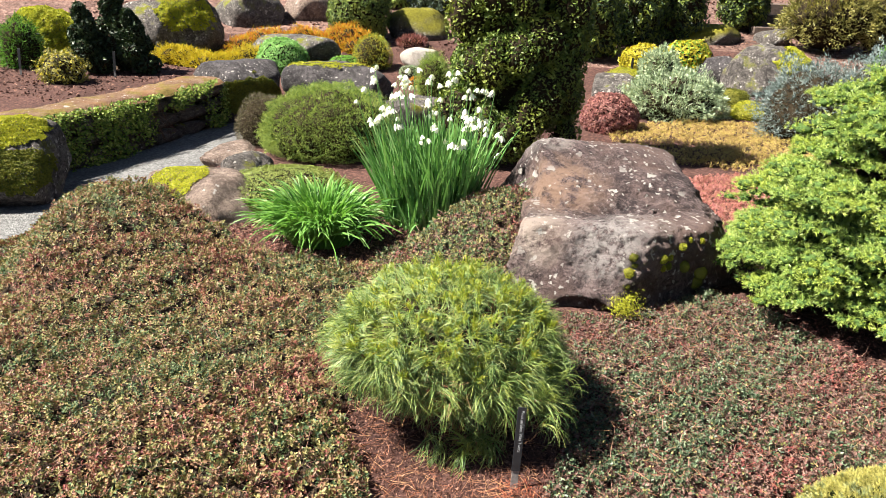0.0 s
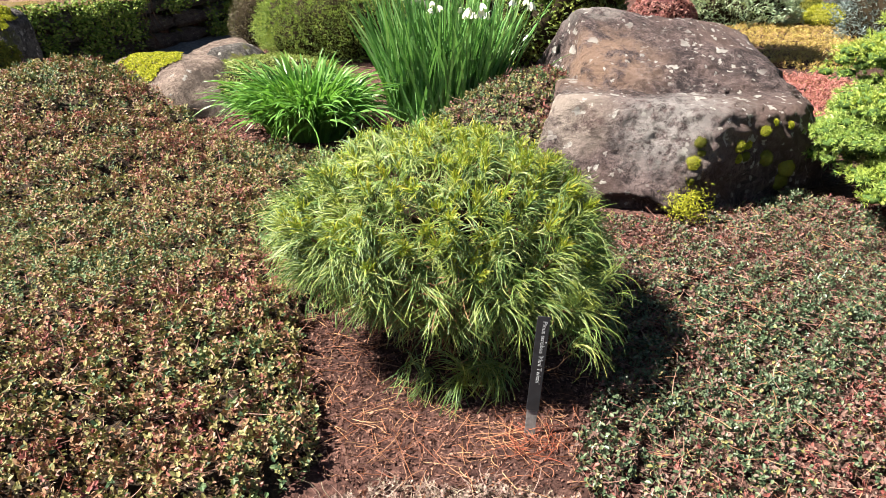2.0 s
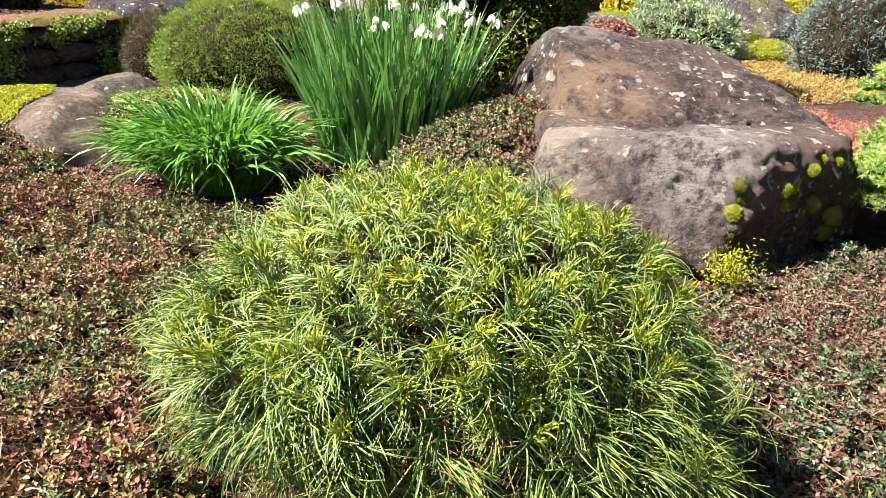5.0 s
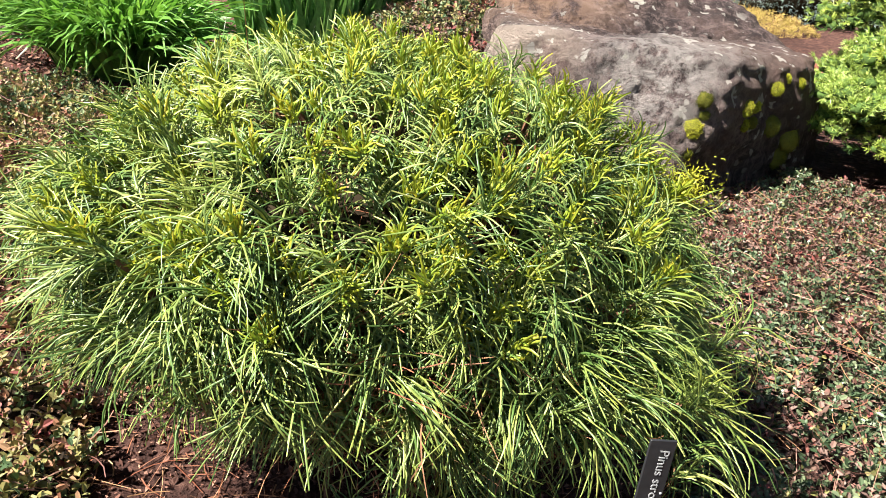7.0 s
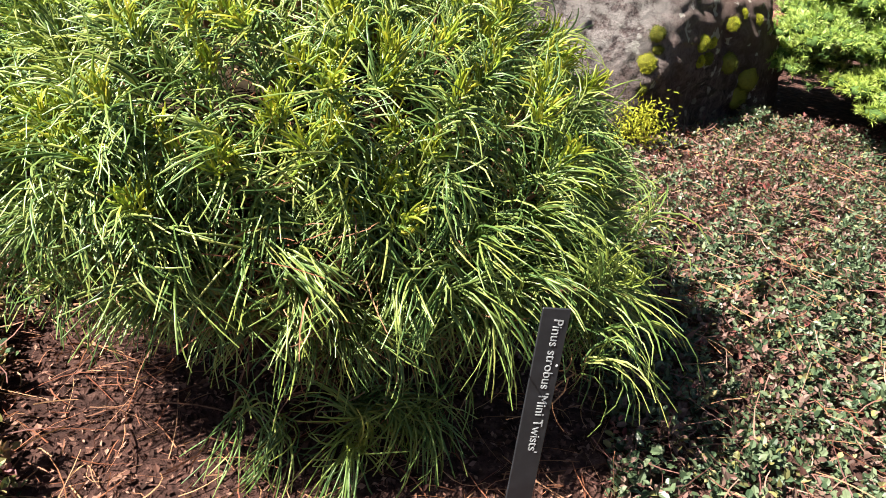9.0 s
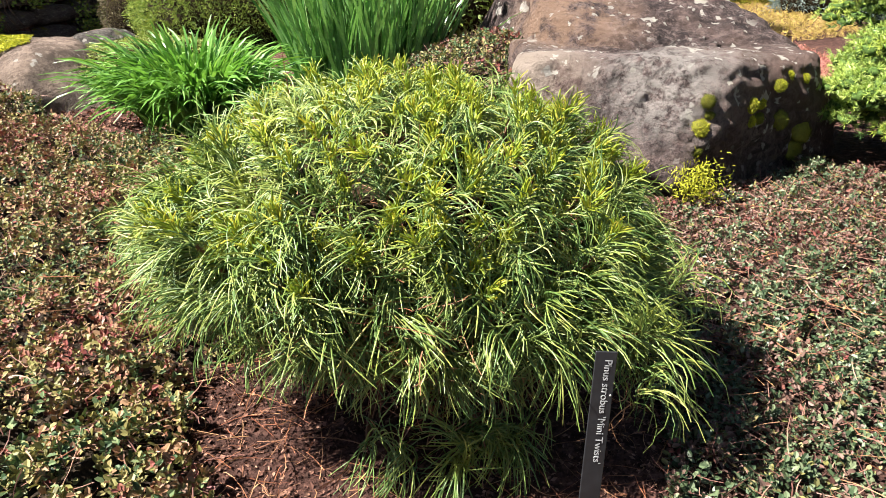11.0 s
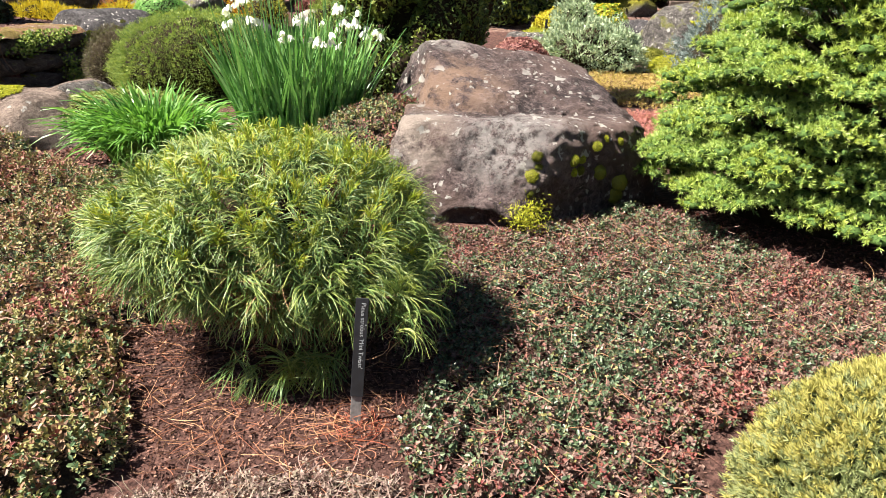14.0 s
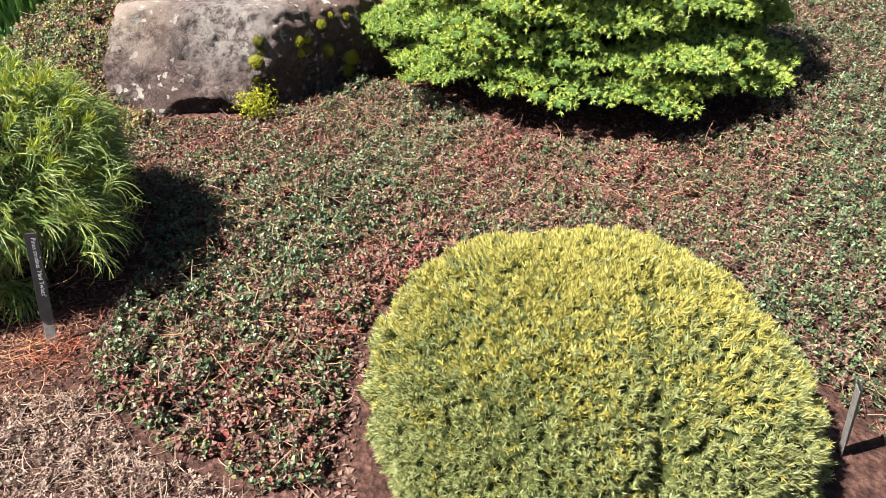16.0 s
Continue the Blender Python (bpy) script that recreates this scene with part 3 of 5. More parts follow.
mat_of_leaves("creeping_shrub", LEFT_MAT, left_top, 185000, 0.0116, [(M_LEAF_GREEN, 0.22, ""), (M_LEAF_KHAKI, 0.38, ""), (M_LEAF_BRONZE, 0.32, "bronze winter leaves"), (M_LEAF_RED, 0.08, "red leaves")], M_TWIG,
              "low mounded creeping shrub with olive and bronze leaves", (-0.7, -0.2), 9000, 1.9, 0.55, 1.05, lambda x, y: x > -1.05 - 0.95 * (y + 0.9))
mat_of_leaves("creeping_groundcover", RIGHT_MAT, right_top, 165000, 0.0112, [(M_LEAF_DEEP, 0.48, ""), (M_LEAF_OLIVE, 0.08, ""), (M_LEAF_BROWN, 0.38, "brown winter leaves"), (M_LEAF_RED, 0.06, "red leaves")], M_TWIG,
              "flat carpet of dark green and reddish leaves with fallen needles", (0.55, -0.05), 13000, 1.25, 0.75, 0.7, lambda x, y: x < 1.2 + 1.15 * (y + 1.2))
mat_of_leaves("knoll_groundcover", KNOLL_MAT, knoll_top, 21000, 0.0125, [(M_LEAF_GREEN, 0.35, ""), (M_LEAF_OLIVE, 0.38, ""), (M_LEAF_BROWN, 0.2, ""), (M_LEAF_RED, 0.07, "red leaves")], M_TWIG,
              "small mound of green and red leaves beside the boulder", (-0.2, 1.6), 1200, 3.0)
mat_of_leaves("red_leaf_patch", [(-0.12, 2.05), (0.05, 1.75), (0.16, 1.72), (0.20, 2.2), (0.10, 2.5), (-0.06, 2.4)], lambda x, y: knoll_top(x, y) + 0.006, 2600, 0.0125, [(M_LEAF_RED, 0.45, ""), (M_LEAF_BROWN, 0.25, ""), (M_LEAF_GREEN, 0.3, "")], M_TWIG,
              "patch of red winter leaves beside the boulder", (0.0, 1.9), 250, 3.0)


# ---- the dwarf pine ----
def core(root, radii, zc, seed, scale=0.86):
    # added shell, no real part: its dark colour stands for the crown's inner shade
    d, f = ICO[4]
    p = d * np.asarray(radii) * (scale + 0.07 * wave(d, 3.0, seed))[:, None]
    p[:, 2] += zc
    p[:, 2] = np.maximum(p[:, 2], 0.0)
    return solid("shade_core", p, f, M_CORE, root, smooth=True)


def pine(at, rx, ry, zc, up, down):
    """Many shoots over a dome, each with a few wisps of long twisted needles that run side by side."""
    root = thing("dwarf_pine", "low rounded dwarf pine with long twisted green needles", "pine shrub", at)
    n = 1250
    d = unit(sphere_dirs(n, -0.75) + rng.normal(size=(n, 3)) * 0.07)
    sz = np.where(d[:, 2] > 0, up, down)
    square = (np.abs(d) ** 2.4).sum(1) ** (-1 / 2.4)
    lump = 0.89 * square + 0.06 * wave(d, 4.2, 1) + 0.08 * wave(d, 10.0, 2) - rng.uniform(0, 0.36, n) ** 1.5
    hollow = np.exp(-(((d[:, 0] - 0.05) / 0.22) ** 2 + ((d[:, 2] - 0.12) / 0.22) ** 2)) * (d[:, 1] < 0)
    lump -= 0.30 * hollow * rng.uniform(0.4, 1, n)
    tip = np.column_stack([d[:, 0] * rx, d[:, 1] * ry, d[:, 2] * sz]) * lump[:, None]
    skirt = np.where(d[:, 2] < 0, np.hypot(d[:, 0], d[:, 1]) ** -0.25, 1.0)
    tip[:, :2] *= skirt[:, None]
    tip[:, 2] += zc + 0.085 * np.clip(-d[:, 0] - d[:, 1], 0, 1) * (d[:, 2] < 0.2)
    tip[:, 2] = np.maximum(tip[:, 2], 0.145 + 0.13 * np.abs(d[:, 0] - 0.1) + 0.04 * rng.random(n))
    # the low tuft in front
    low_n = 18
    extra = np.column_stack([rng.normal(0.125, 0.05, low_n), rng.normal(-0.285, 0.03, low_n), rng.uniform(0.035, 0.075, low_n)])
    # a shoulder of long wisps that leans out over the label
    arm_n = 40
    arm = np.column_stack([rng.normal(0.345, 0.035, arm_n), rng.normal(-0.22, 0.05, arm_n), rng.uniform(0.17, 0.30, arm_n)])
    tip = np.concatenate([tip, extra, arm])
    d = np.concatenate([d, unit(extra * [1, 1, 0] + [0, 0, -0.02]), unit(arm * [1, 1, 0] + [0.1, 0, -0.01])])
    hollow = np.concatenate([hollow, np.zeros(low_n + arm_n)])
    n += low_n + arm_n
    axis = unit(d * [0.8, 0.8, 0.5] + [0, 0, 0.75] + rng.normal(size=(n, 3)) * 0.32)
    for k in range(0, n, 5):
        a = np.array([0.03 * d[k, 0], 0.03 * d[k, 1], 0.04])
        m = tip[k] * [0.5, 0.5, 0.3] + [0, 0, 0.02] + rng.normal(size=3) * 0.03
        s = np.linspace(0, 1, 7)[:, None]
        solid("branch", *tube((1 - s) ** 2 * a + 2 * s * (1 - s) * m + s**2 * (tip[k] - axis[k] * 0.02), np.linspace(0.008, 0.0035, 7), 5), M_PINE_BARK, root)
    s = np.linspace(0, 1, 6)[:, None]
    solid("trunk", *tube(np.array([[0, 0, -0.06]]) * (1 - s) + np.array([[0.015, 0.01, 0.16]]) * s, np.linspace(0.04, 0.022, 6), 9), M_BARK, root)
    # dark shell so that gaps between the pine's shoots look shaded
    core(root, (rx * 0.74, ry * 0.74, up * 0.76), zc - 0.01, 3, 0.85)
    # long needles: four or five wisps a shoot, combed the same way
    wisps, each = 4, 5
    out = unit(d * [1, 1, 0.02])
    comb = unit(np.column_stack([wave(tip, 17.0, 11), wave(tip, 17.0, 12), 0.5 * wave(tip, 17.0, 13)]) + 1e-4)
    k = np.repeat(np.arange(n), wisps)
    c = len(k)
    top = smooth01((d[k, 2] - 0.45) / 0.4)[:, None]
    low = smooth01((0.30 - tip[k, 2]) / 0.22)[:, None]
    spread = unit(np.cross(axis[k], rng.normal(size=(c, 3))))
    way = unit(axis[k] * (1 + 0.4 * top) + spread * rng.uniform(0.3, 1.25, c)[:, None] + out[k] * (0.10 - 0.1 * top))
    turn_to = unit(comb[k] + rng.normal(size=(c, 3)) * 0.8 + out[k] * (0.7 * (1 - top)) + np.array([0, 0, -0.6]))
    theta = rng.uniform(0.9, 2.7, c)
    length = rng.uniform(0.062, 0.108, c) * (1 + 0.12 * low - 0.25 * top)[:, 0] * (1 - 0.40 * hollow[k])
    g = np.repeat(np.arange(c), each)
    q = len(g)
    base = tip[k][g] - axis[k][g] * rng.uniform(0, 0.034, q)[:, None] + rng.normal(size=(q, 3)) * 0.0035
    face = unit(d[k][g] + [-0.25, -0.2, 0.3] + rng.normal(size=(q, 3)) * 0.45)
    solid("needles", *needles_of(base, unit(way[g] + rng.normal(size=(q, 3)) * 0.12), length[g] * rng.uniform(0.82, 1.1, q), rng.uniform(0.0018, 0.0025, q), turn_to[g] + rng.normal(size=(q, 3)) * 0.22, theta[g] * rng.uniform(0.8, 1.2, q), face, 5, 0.5, (0.10 + 0.14 * low[:, 0])[g]), M_PINE, root, "", True)
    # short stubby young growth, mostly over the top and the front
    young = np.where((rng.random(n) < 0.50 + 0.6 * wave(d, 5.0, 7) - 0.25 * (d[:, 0] < -0.35)) & (d[:, 2] > 0.0))[0]
    k = np.repeat(young, 26)
    q = len(k)
    u = rng.random(q)
    ax = unit(axis[k] + [0, 0, 0.25])
    spread = unit(np.cross(ax, rng.normal(size=(q, 3))))
    base = tip[k] + ax * (0.026 * u + 0.006)[:, None] + spread * 0.004
    solid("young_needles", *needles_of(base, unit(ax + spread * (1.1 - 0.8 * u)[:, None]), rng.uniform(0.018, 0.032, q), rng.uniform(0.0022, 0.0030, q), rng.normal(size=(q, 3)) - spread * 0.5, rng.uniform(0.4, 1.8, q), unit(d[k] + [0, 0, 0.3] + rng.normal(size=(q, 3)) * 0.4), 3, 0.6), M_PINE_YOUNG, root, "yellow-green young needles", True)
    # dead needles and bare stems where the crown is open
    bare = np.concatenate([rng.integers(0, n, 3800), rng.choice(n, 2200, p=(hollow + 1e-6) / (hollow + 1e-6).sum())])
    m = len(bare)
    pb = tip[bare] * [0.86, 0.86, 0.84] + rng.normal(size=(m, 3)) * 0.025
    solid("dead_needles", *blades(pb, unit(rng.normal(size=(m, 3)) + [0, -0.3, -0.5]), rng.uniform(0.04, 0.08, m), np.full(m, 0.0017), rng.normal(size=(m, 3)) * 0.4, 4, 0.5), M_DRY, root, "orange-brown dead needles")
    for i in range(26):
        a = np.array([rng.normal(0.03, 0.075), -ry * rng.uniform(0.50, 0.66), zc + rng.uniform(-0.10, 0.02)])
        b = a + [rng.normal() * 0.03, -rng.uniform(0.01, 0.05), rng.uniform(0.07, 0.13)]
        s = np.linspace(0, 1, 5)[:, None]
        solid("bare_twig", *tube(a * (1 - s) + b * s + rng.normal(size=3) * 0.012 * np.sin(3.14 * s), np.linspace(0.0045, 0.003, 5), 5), M_PINE_BARK, root, "reddish-brown bare twig")
    return root


pine((-0.262, 0.44, 0.0), 0.43, 0.42, 0.25, 0.285, 0.25)

# ---- generic shrubs ----
def shrub(name, label, at, radii, mats, count, leaf=(0.02, 0.008), zc=None, seed=1, lumps=0.10, lump_scale=4.0, style="leaf", low=-0.3, spread=0.5, upward=0.3, depth=0.14, cat="shrub", core_scale=0.84, group=""):
    """A shrub with stems, a dark heart that paints shade behind the gaps, and a crown of small blades or leaves in
    uneven clumps.
    """
    root = thing(name, label, cat, at, group)
    zc = radii[2] * 0.25 if zc is None else zc
    R = np.array(radii, float)
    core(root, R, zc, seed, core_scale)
    stems = []
    for a in range(5):
        ang = a * 1.257 + seed
        s = np.linspace(0, 1, 5)[:, None]
        stems.append(tube(np.array([[0, 0, -0.05]]) * (1 - s) + np.array([[R[0] * 0.45 * math.cos(ang), R[1] * 0.45 * math.sin(ang), zc + R[2] * 0.4]]) * s, np.linspace(0.06, 0.02, 5) * min(R), 5))
    solid("stem", *merged(stems), M_BARK, root)
    share = np.array([m[1] for m in mats])
    share = share / share.sum()
    for (m, _), sh in zip(mats, share):
        n = int(count * sh)
        d = sphere_dirs(n, low)
        d = unit(d + rng.normal(size=d.shape) * 0.08)
        rad = 1 + lumps * wave(d, lump_scale, seed) + 0.5 * lumps * wave(d, lump_scale * 2.7, seed + 3) - depth * rng.random(n) ** 1.5
        p = d * R * rad[:, None]
        p[:, 2] += zc
        ok = p[:, 2] > 0.005
        p, dd = p[ok], unit(d[ok] / R)
        n = len(p)
        size = rng.uniform(0.7, 1.3, n)
        if style == "leaf":
            nrm = unit(dd + [0, 0, upward] + rng.normal(size=(n, 3)) * spread)
            solid("foliage", *leaflets(p, nrm, leaf[0] * size, leaf[1] * size), m, root)
        else:
            way = unit(dd + [0, 0, upward] + rng.normal(size=(n, 3)) * spread)
            solid("foliage", *blades(p, way, leaf[0] * size, np.full(n, leaf[1]), rng.normal(size=(n, 3)) * 0.15, 1, 0.4), m, root)
    return root


def star_shoots(tips, axes, per, needle, width, reach, open_lo=0.5, open_hi=1.3, droop=0.0):
    """Short stiff needles set all round each shoot."""
    k = np.repeat(np.arange(len(tips)), per)
    u = rng.random(len(k))
    base = tips[k] - axes[k] * (reach * u)[:, None]
    spread = unit(np.cross(axes[k], rng.normal(size=(len(k), 3))))
    way = unit(axes[k] + spread * (open_lo + (open_hi - open_lo) * u)[:, None])
    tip = base + way * (needle * rng.uniform(0.75, 1.2, len(k)))[:, None] + axes[k] * (0.1 * needle) - [0, 0, droop * needle]
    side = unit(np.cross(way, rng.normal(size=way.shape))) * width * 0.5
    v = np.stack([base - side, base + side, tip], 1).reshape(-1, 3)
    return v, np.arange(len(v)).reshape(-1, 3)


# dark olive that stands for shade between the spruce dome's shoots
M_DOME_SHADE = plain_material("olive_gap_shade", (0.034, 0.042, 0.014), 0.95, 0.05, 0.7, 160)


# ---- the golden spruce dome ----
M_GOLD = leaf_material("golden_spruce_needles", [(0.19, 0.185, 0.045), (0.31, 0.29, 0.075), (0.42, 0.37, 0.11), (0.26, 0.24, 0.07)], 0.12, 0.45, 0.35)
M_GOLD_GREEN = leaf_material("green_spruce_needles", [(0.11, 0.14, 0.055), (0.20, 0.225, 0.09), (0.30, 0.31, 0.13), (0.17, 0.20, 0.095)], 0.12, 0.45, 0.35)


def spruce_dome(at, R, n=13500):
    """A tight dome of short shoots, each a little star of stiff needles, greener low down and golden over the crown."""
    root = thing("golden_dwarf_spruce", "dense dome of a golden dwarf spruce", "spruce shrub", at)
    def crown(d):
        e = (np.abs(d[:, 0]) ** 2.5 + np.abs(d[:, 1]) ** 2.5 + np.abs(d[:, 2]) ** 2.5) ** (-1 / 2.5)
        cleft = -0.10 * np.exp(-((d[:, 0] - 0.22 - 0.35 * d[:, 1]) / 0.035) ** 2) * (d[:, 1] < 0.0)
        cleft -= 0.06 * np.exp(-((d[:, 2] - 0.62 - 0.5 * d[:, 0] - 0.1 * wave(d, 5.0, 3)) / 0.03) ** 2) * (np.abs(d[:, 0] - 0.05) < 0.35)
        return e * (0.985 + 0.030 * wave(d, 6.0, 2) + 0.044 * wave(d, 17.0, 4) + 0.018 * wave(d, 41.0, 6) + cleft)

    d = unit(sphere_dirs(n, -0.15) + rng.normal(size=(n, 3)) * 0.022)
    d = d[(d[:, 1] < 0.45) | (d[:, 2] > 0.45) | (rng.random(n) < 0.3)]
    n = len(d)
    rad = crown(d) - 0.035 * rng.random(n)
    tips = d * np.array(R) * rad[:, None]
    tips[:, 2] = np.maximum(tips[:, 2] + 0.03, 0.01)
    axes = unit(unit(d / R) + rng.normal(size=d.shape) * 0.32 + [0, 0, 0.12])
    # added sheet under the shoots; the gaps' shade is in its colour
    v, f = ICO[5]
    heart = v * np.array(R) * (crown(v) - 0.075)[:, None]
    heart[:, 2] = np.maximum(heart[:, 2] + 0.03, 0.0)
    solid("shade_core", heart, f, M_DOME_SHADE, root, smooth=True)
    stem = np.linspace(0, 1, 4)[:, None]
    solid("stem", *tube(np.array([[0, 0, -0.05]]) * (1 - stem) + np.array([[0, 0, 0.15]]) * stem, [0.03, 0.028, 0.025, 0.02], 8), M_BARK, root)
    gold = 0.75 * d[:, 2] + 0.55 * d[:, 1] + 0.15 * d[:, 0] + 0.30 * wave(d, 7.0, 8) + 0.30 * rng.normal(size=n) > 0.40
    for name, mat, sel, lab in (("needles", M_GOLD_GREEN, ~gold, ""), ("golden_needles", M_GOLD, gold, "golden yellow young needles")):
        solid(name, *star_shoots(tips[sel], axes[sel], 22, 0.0130, 0.0027, 0.013, 0.30, 1.9), mat, root, lab)
    return root


spruce_dome((1.14, -0.42, -0.01), (0.45, 0.46, 0.29))

# ---- the layered fir ----
M_FIR = leaf_material("fir_needles", [(0.16, 0.25, 0.055), (0.28, 0.39, 0.09), (0.44, 0.52, 0.145), (0.21, 0.32, 0.08)], 0.15, 0.4, 0.45, (0.36, 0.42, 0.07), 5.0)
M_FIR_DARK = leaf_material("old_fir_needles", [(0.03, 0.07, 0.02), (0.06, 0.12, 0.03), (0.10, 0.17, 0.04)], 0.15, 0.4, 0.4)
# dull green with the shade between fir shoots put into the colour
M_FIR_SHADE = plain_material("fir_gap_shade", (0.055, 0.095, 0.024), 0.9, 0.1, 0.7, 120)
SEED_BALL = ico(1)


def layered_fir(at, R):
    """Flat tiers of branch pads over a dome, each pad a cushion of short star-like shoots."""
    root = thing("layered_dwarf_fir", "broad dwarf fir with bright green layered branches", "fir shrub", at)
    tips, axes, under, uaxes, hearts = [], [], [], [], []
    tiers = 8
    for t in range(2 * tiers):
        inner = t % 2
        h = (t // 2 + 0.25 + 0.5 * inner) / tiers
        ring = math.sqrt(max(0.02, 1 - h**1.35)) * (0.80 if inner else 1.0)
        n = max(3, int(2 * math.pi * R[0] * ring / (0.30 if t > 2 else 0.23)))
        for i in range(n):
            ang = i * 2 * math.pi / n + 1.3 * t + rng.normal() * 0.12
            rad = ring * rng.uniform(0.86, 1.06)
            out = np.array([math.cos(ang), math.sin(ang), 0.0])
            c = np.array([out[0] * R[0] * rad, out[1] * R[1] * rad, R[2] * (h + rng.normal() * 0.04 * min(1, 3 * h)) + 0.115])
            fwd = unit(out + [0, 0, -0.05 + 0.5 * h**2])
            side = unit(np.cross(fwd, [0, 0, 1.0]))
            upw = np.cross(side, fwd)
            size = rng.uniform(0.85, 1.15)
            knobs, stars = (15, 19) if out[1] < 0.35 else (7, 8)
            for kn in range(knobs):
                turn = kn * 2.399963 + t
                dist = math.sqrt((kn + 0.3) / knobs)
                kc = c + size * (0.135 * dist * math.cos(turn) * fwd + 0.180 * dist * math.sin(turn) * side + (0.030 - 0.050 * dist**2 + 0.012 * rng.normal()) * upw)
                lead = fwd * (0.35 + 0.5 * dist * math.cos(turn)) + side * 0.5 * dist * math.sin(turn) + [0, 0, 0.25]
                q = unit(sphere_dirs(stars, -0.55) + rng.normal(size=(stars, 3)) * 0.18)
                wide = size * rng.uniform(0.85, 1.15)
                tips.append(kc + q * [0.052, 0.052, 0.028] * (wide * rng.uniform(0.6, 1.08, stars))[:, None] + lead * 0.012)
                axes.append(unit(q + lead * 0.8))
                hearts.append((kc + SEED_BALL[0] * [0.036, 0.036, 0.018] * wide, SEED_BALL[1]))
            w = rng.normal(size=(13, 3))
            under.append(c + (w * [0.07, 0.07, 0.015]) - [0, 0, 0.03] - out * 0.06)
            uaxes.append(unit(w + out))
            s = np.linspace(0, 1, 6)[:, None]
            solid("branch", *tube((1 - s) * np.array([[0, 0, c[2] * 0.5]]) + s * (c - [0, 0, 0.02]) + [0, 0, 0.03] * np.sin(s * 3.1), np.linspace(0.012, 0.004, 6), 5), M_BARK, root)
    tips, axes, under, uaxes = (np.concatenate(v) for v in (tips, axes, under, uaxes))
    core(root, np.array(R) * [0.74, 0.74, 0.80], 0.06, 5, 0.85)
    # added balls within the knobs, coloured like the shaded gaps they fill
    solid("shade_fill", *merged(hearts), M_FIR_SHADE, root, "", True, "stuff")
    solid("needles", *star_shoots(tips, axes, 17, 0.0175, 0.0034, 0.010, 0.45, 2.0), M_FIR, root)
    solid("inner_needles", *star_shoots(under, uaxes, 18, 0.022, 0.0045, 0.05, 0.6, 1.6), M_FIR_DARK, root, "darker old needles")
    return root


layered_fir((1.88, 1.55, 0.06), np.array([0.83, 0.70, 1.00]))

# ---- plant label stakes ----
M_LABEL = plain_material("black_plastic", (0.016, 0.017, 0.020), 0.42, 0.45, 0.3, 80)
M_LETTER = plain_material("engraved_white", (0.32, 0.33, 0.34), 0.6, 0.3, 0.1)
M_STAKE = plain_material("grey_metal_stake", (0.16, 0.15, 0.145), 0.45, 0.5, 0.4, 90)


def stake(at, turn, tilt, side, length, words, label):
    """A plant label: an engraved black plate on a flat metal stake, leaning back a little."""
    root = thing("plant_label", label, "plant label", at)
    root.rotation_euler = (radians(tilt), radians(side), radians(turn))

    def slab(name, x, y0, y1, z0, z1, mat, lab=""):
        bm = bmesh.new()
        bmesh.ops.create_cube(bm, size=1.0)
        for q in bm.verts:
            q.co = (q.co.x * 2 * x, y0 + (q.co.y + 0.5) * (y1 - y0), z0 + (q.co.z + 0.5) * (z1 - z0))
        bmesh.ops.bevel(bm, geom=bm.edges[:], offset=0.0007, segments=1, affect="EDGES")
        me = bpy.data.meshes.new(name)
        bm.to_mesh(me)
        bm.free()
        me.materials.append(mat)
        ob = new(name, me)
        ob.parent = root
        if lab:
            ob["label"] = lab
        return ob

    slab("metal_stake", 0.0115, 0.0, 0.0015, -0.12, length - 0.01, M_STAKE, "dull grey metal stake")
    plate = slab("plate", 0.0135, -0.003, -0.0002, length * 0.24, length, M_LABEL, "black engraved plastic plate")
    if words:
        cu = bpy.data.curves.new("lettering", "FONT")
        cu.body, cu.size, cu.extrude, cu.align_y = words, 0.0135, 0.0002, "CENTER"
        tmp = bpy.data.objects.new("tmp", cu)
        me = bpy.data.meshes.new_from_object(tmp)
        bpy.data.objects.remove(tmp)
        me.materials.append(M_LETTER)
        text = new("lettering", me)
        text.parent = plate
        text.matrix_basis = Matrix.Translation((0.003, -0.0034, length - 0.010)) @ Matrix(((0, 1, 0, 0), (0, 0, -1, 0), (-1, 0, 0, 0), (0, 0, 0, 1)))
        text["label"] = "engraved white words"
        v, f = ICO[3]
        solid("rivet", v * [0.0014, 0.001, 0.0014] + [0.0105, -0.0034, length - 0.058], f, M_LETTER, root, "small white rivet", True)
    return root


stake((0.0, 0.0, -0.005), 3, -7.5, 2.9, 0.287, "Pinus strobus 'Mini Twists'", "black plant label stake with engraved white plant name")
stake((1.615, -0.66, 0.0), 70, -10, -8, 0.22, "", "dark plant label stake beside the golden spruce")

# ---- litter on the soil ----
SOIL = [(-0.75, 0.45), (-0.60, 0.18), (-0.49, 0.0), (-0.43, -0.17), (-0.30, -0.28), (0.12, -0.28), (0.10, -0.05), (0.2, 0.25), (0.2, 0.7), (-0.1, 0.9), (-0.5, 0.7)]
FIR_SKIRT = [(0.95, 1.5), (1.0, 1.22), (1.16, 0.94), (1.45, 0.72), (1.9, 0.64), (2.3, 0.76), (2.55, 1.1), (2.0, 1.5)]
LILY_BED = [(-1.95, 2.2), (-1.5, 1.62), (-1.2, 1.48), (-0.9, 1.54), (-0.5, 1.48), (-0.4, 1.8), (-0.6, 2.4), (-1.5, 2.4)]
DOME_GAP = [(0.5, -0.6), (0.62, -0.62), (0.72, -0.1), (0.66, -0.05)]


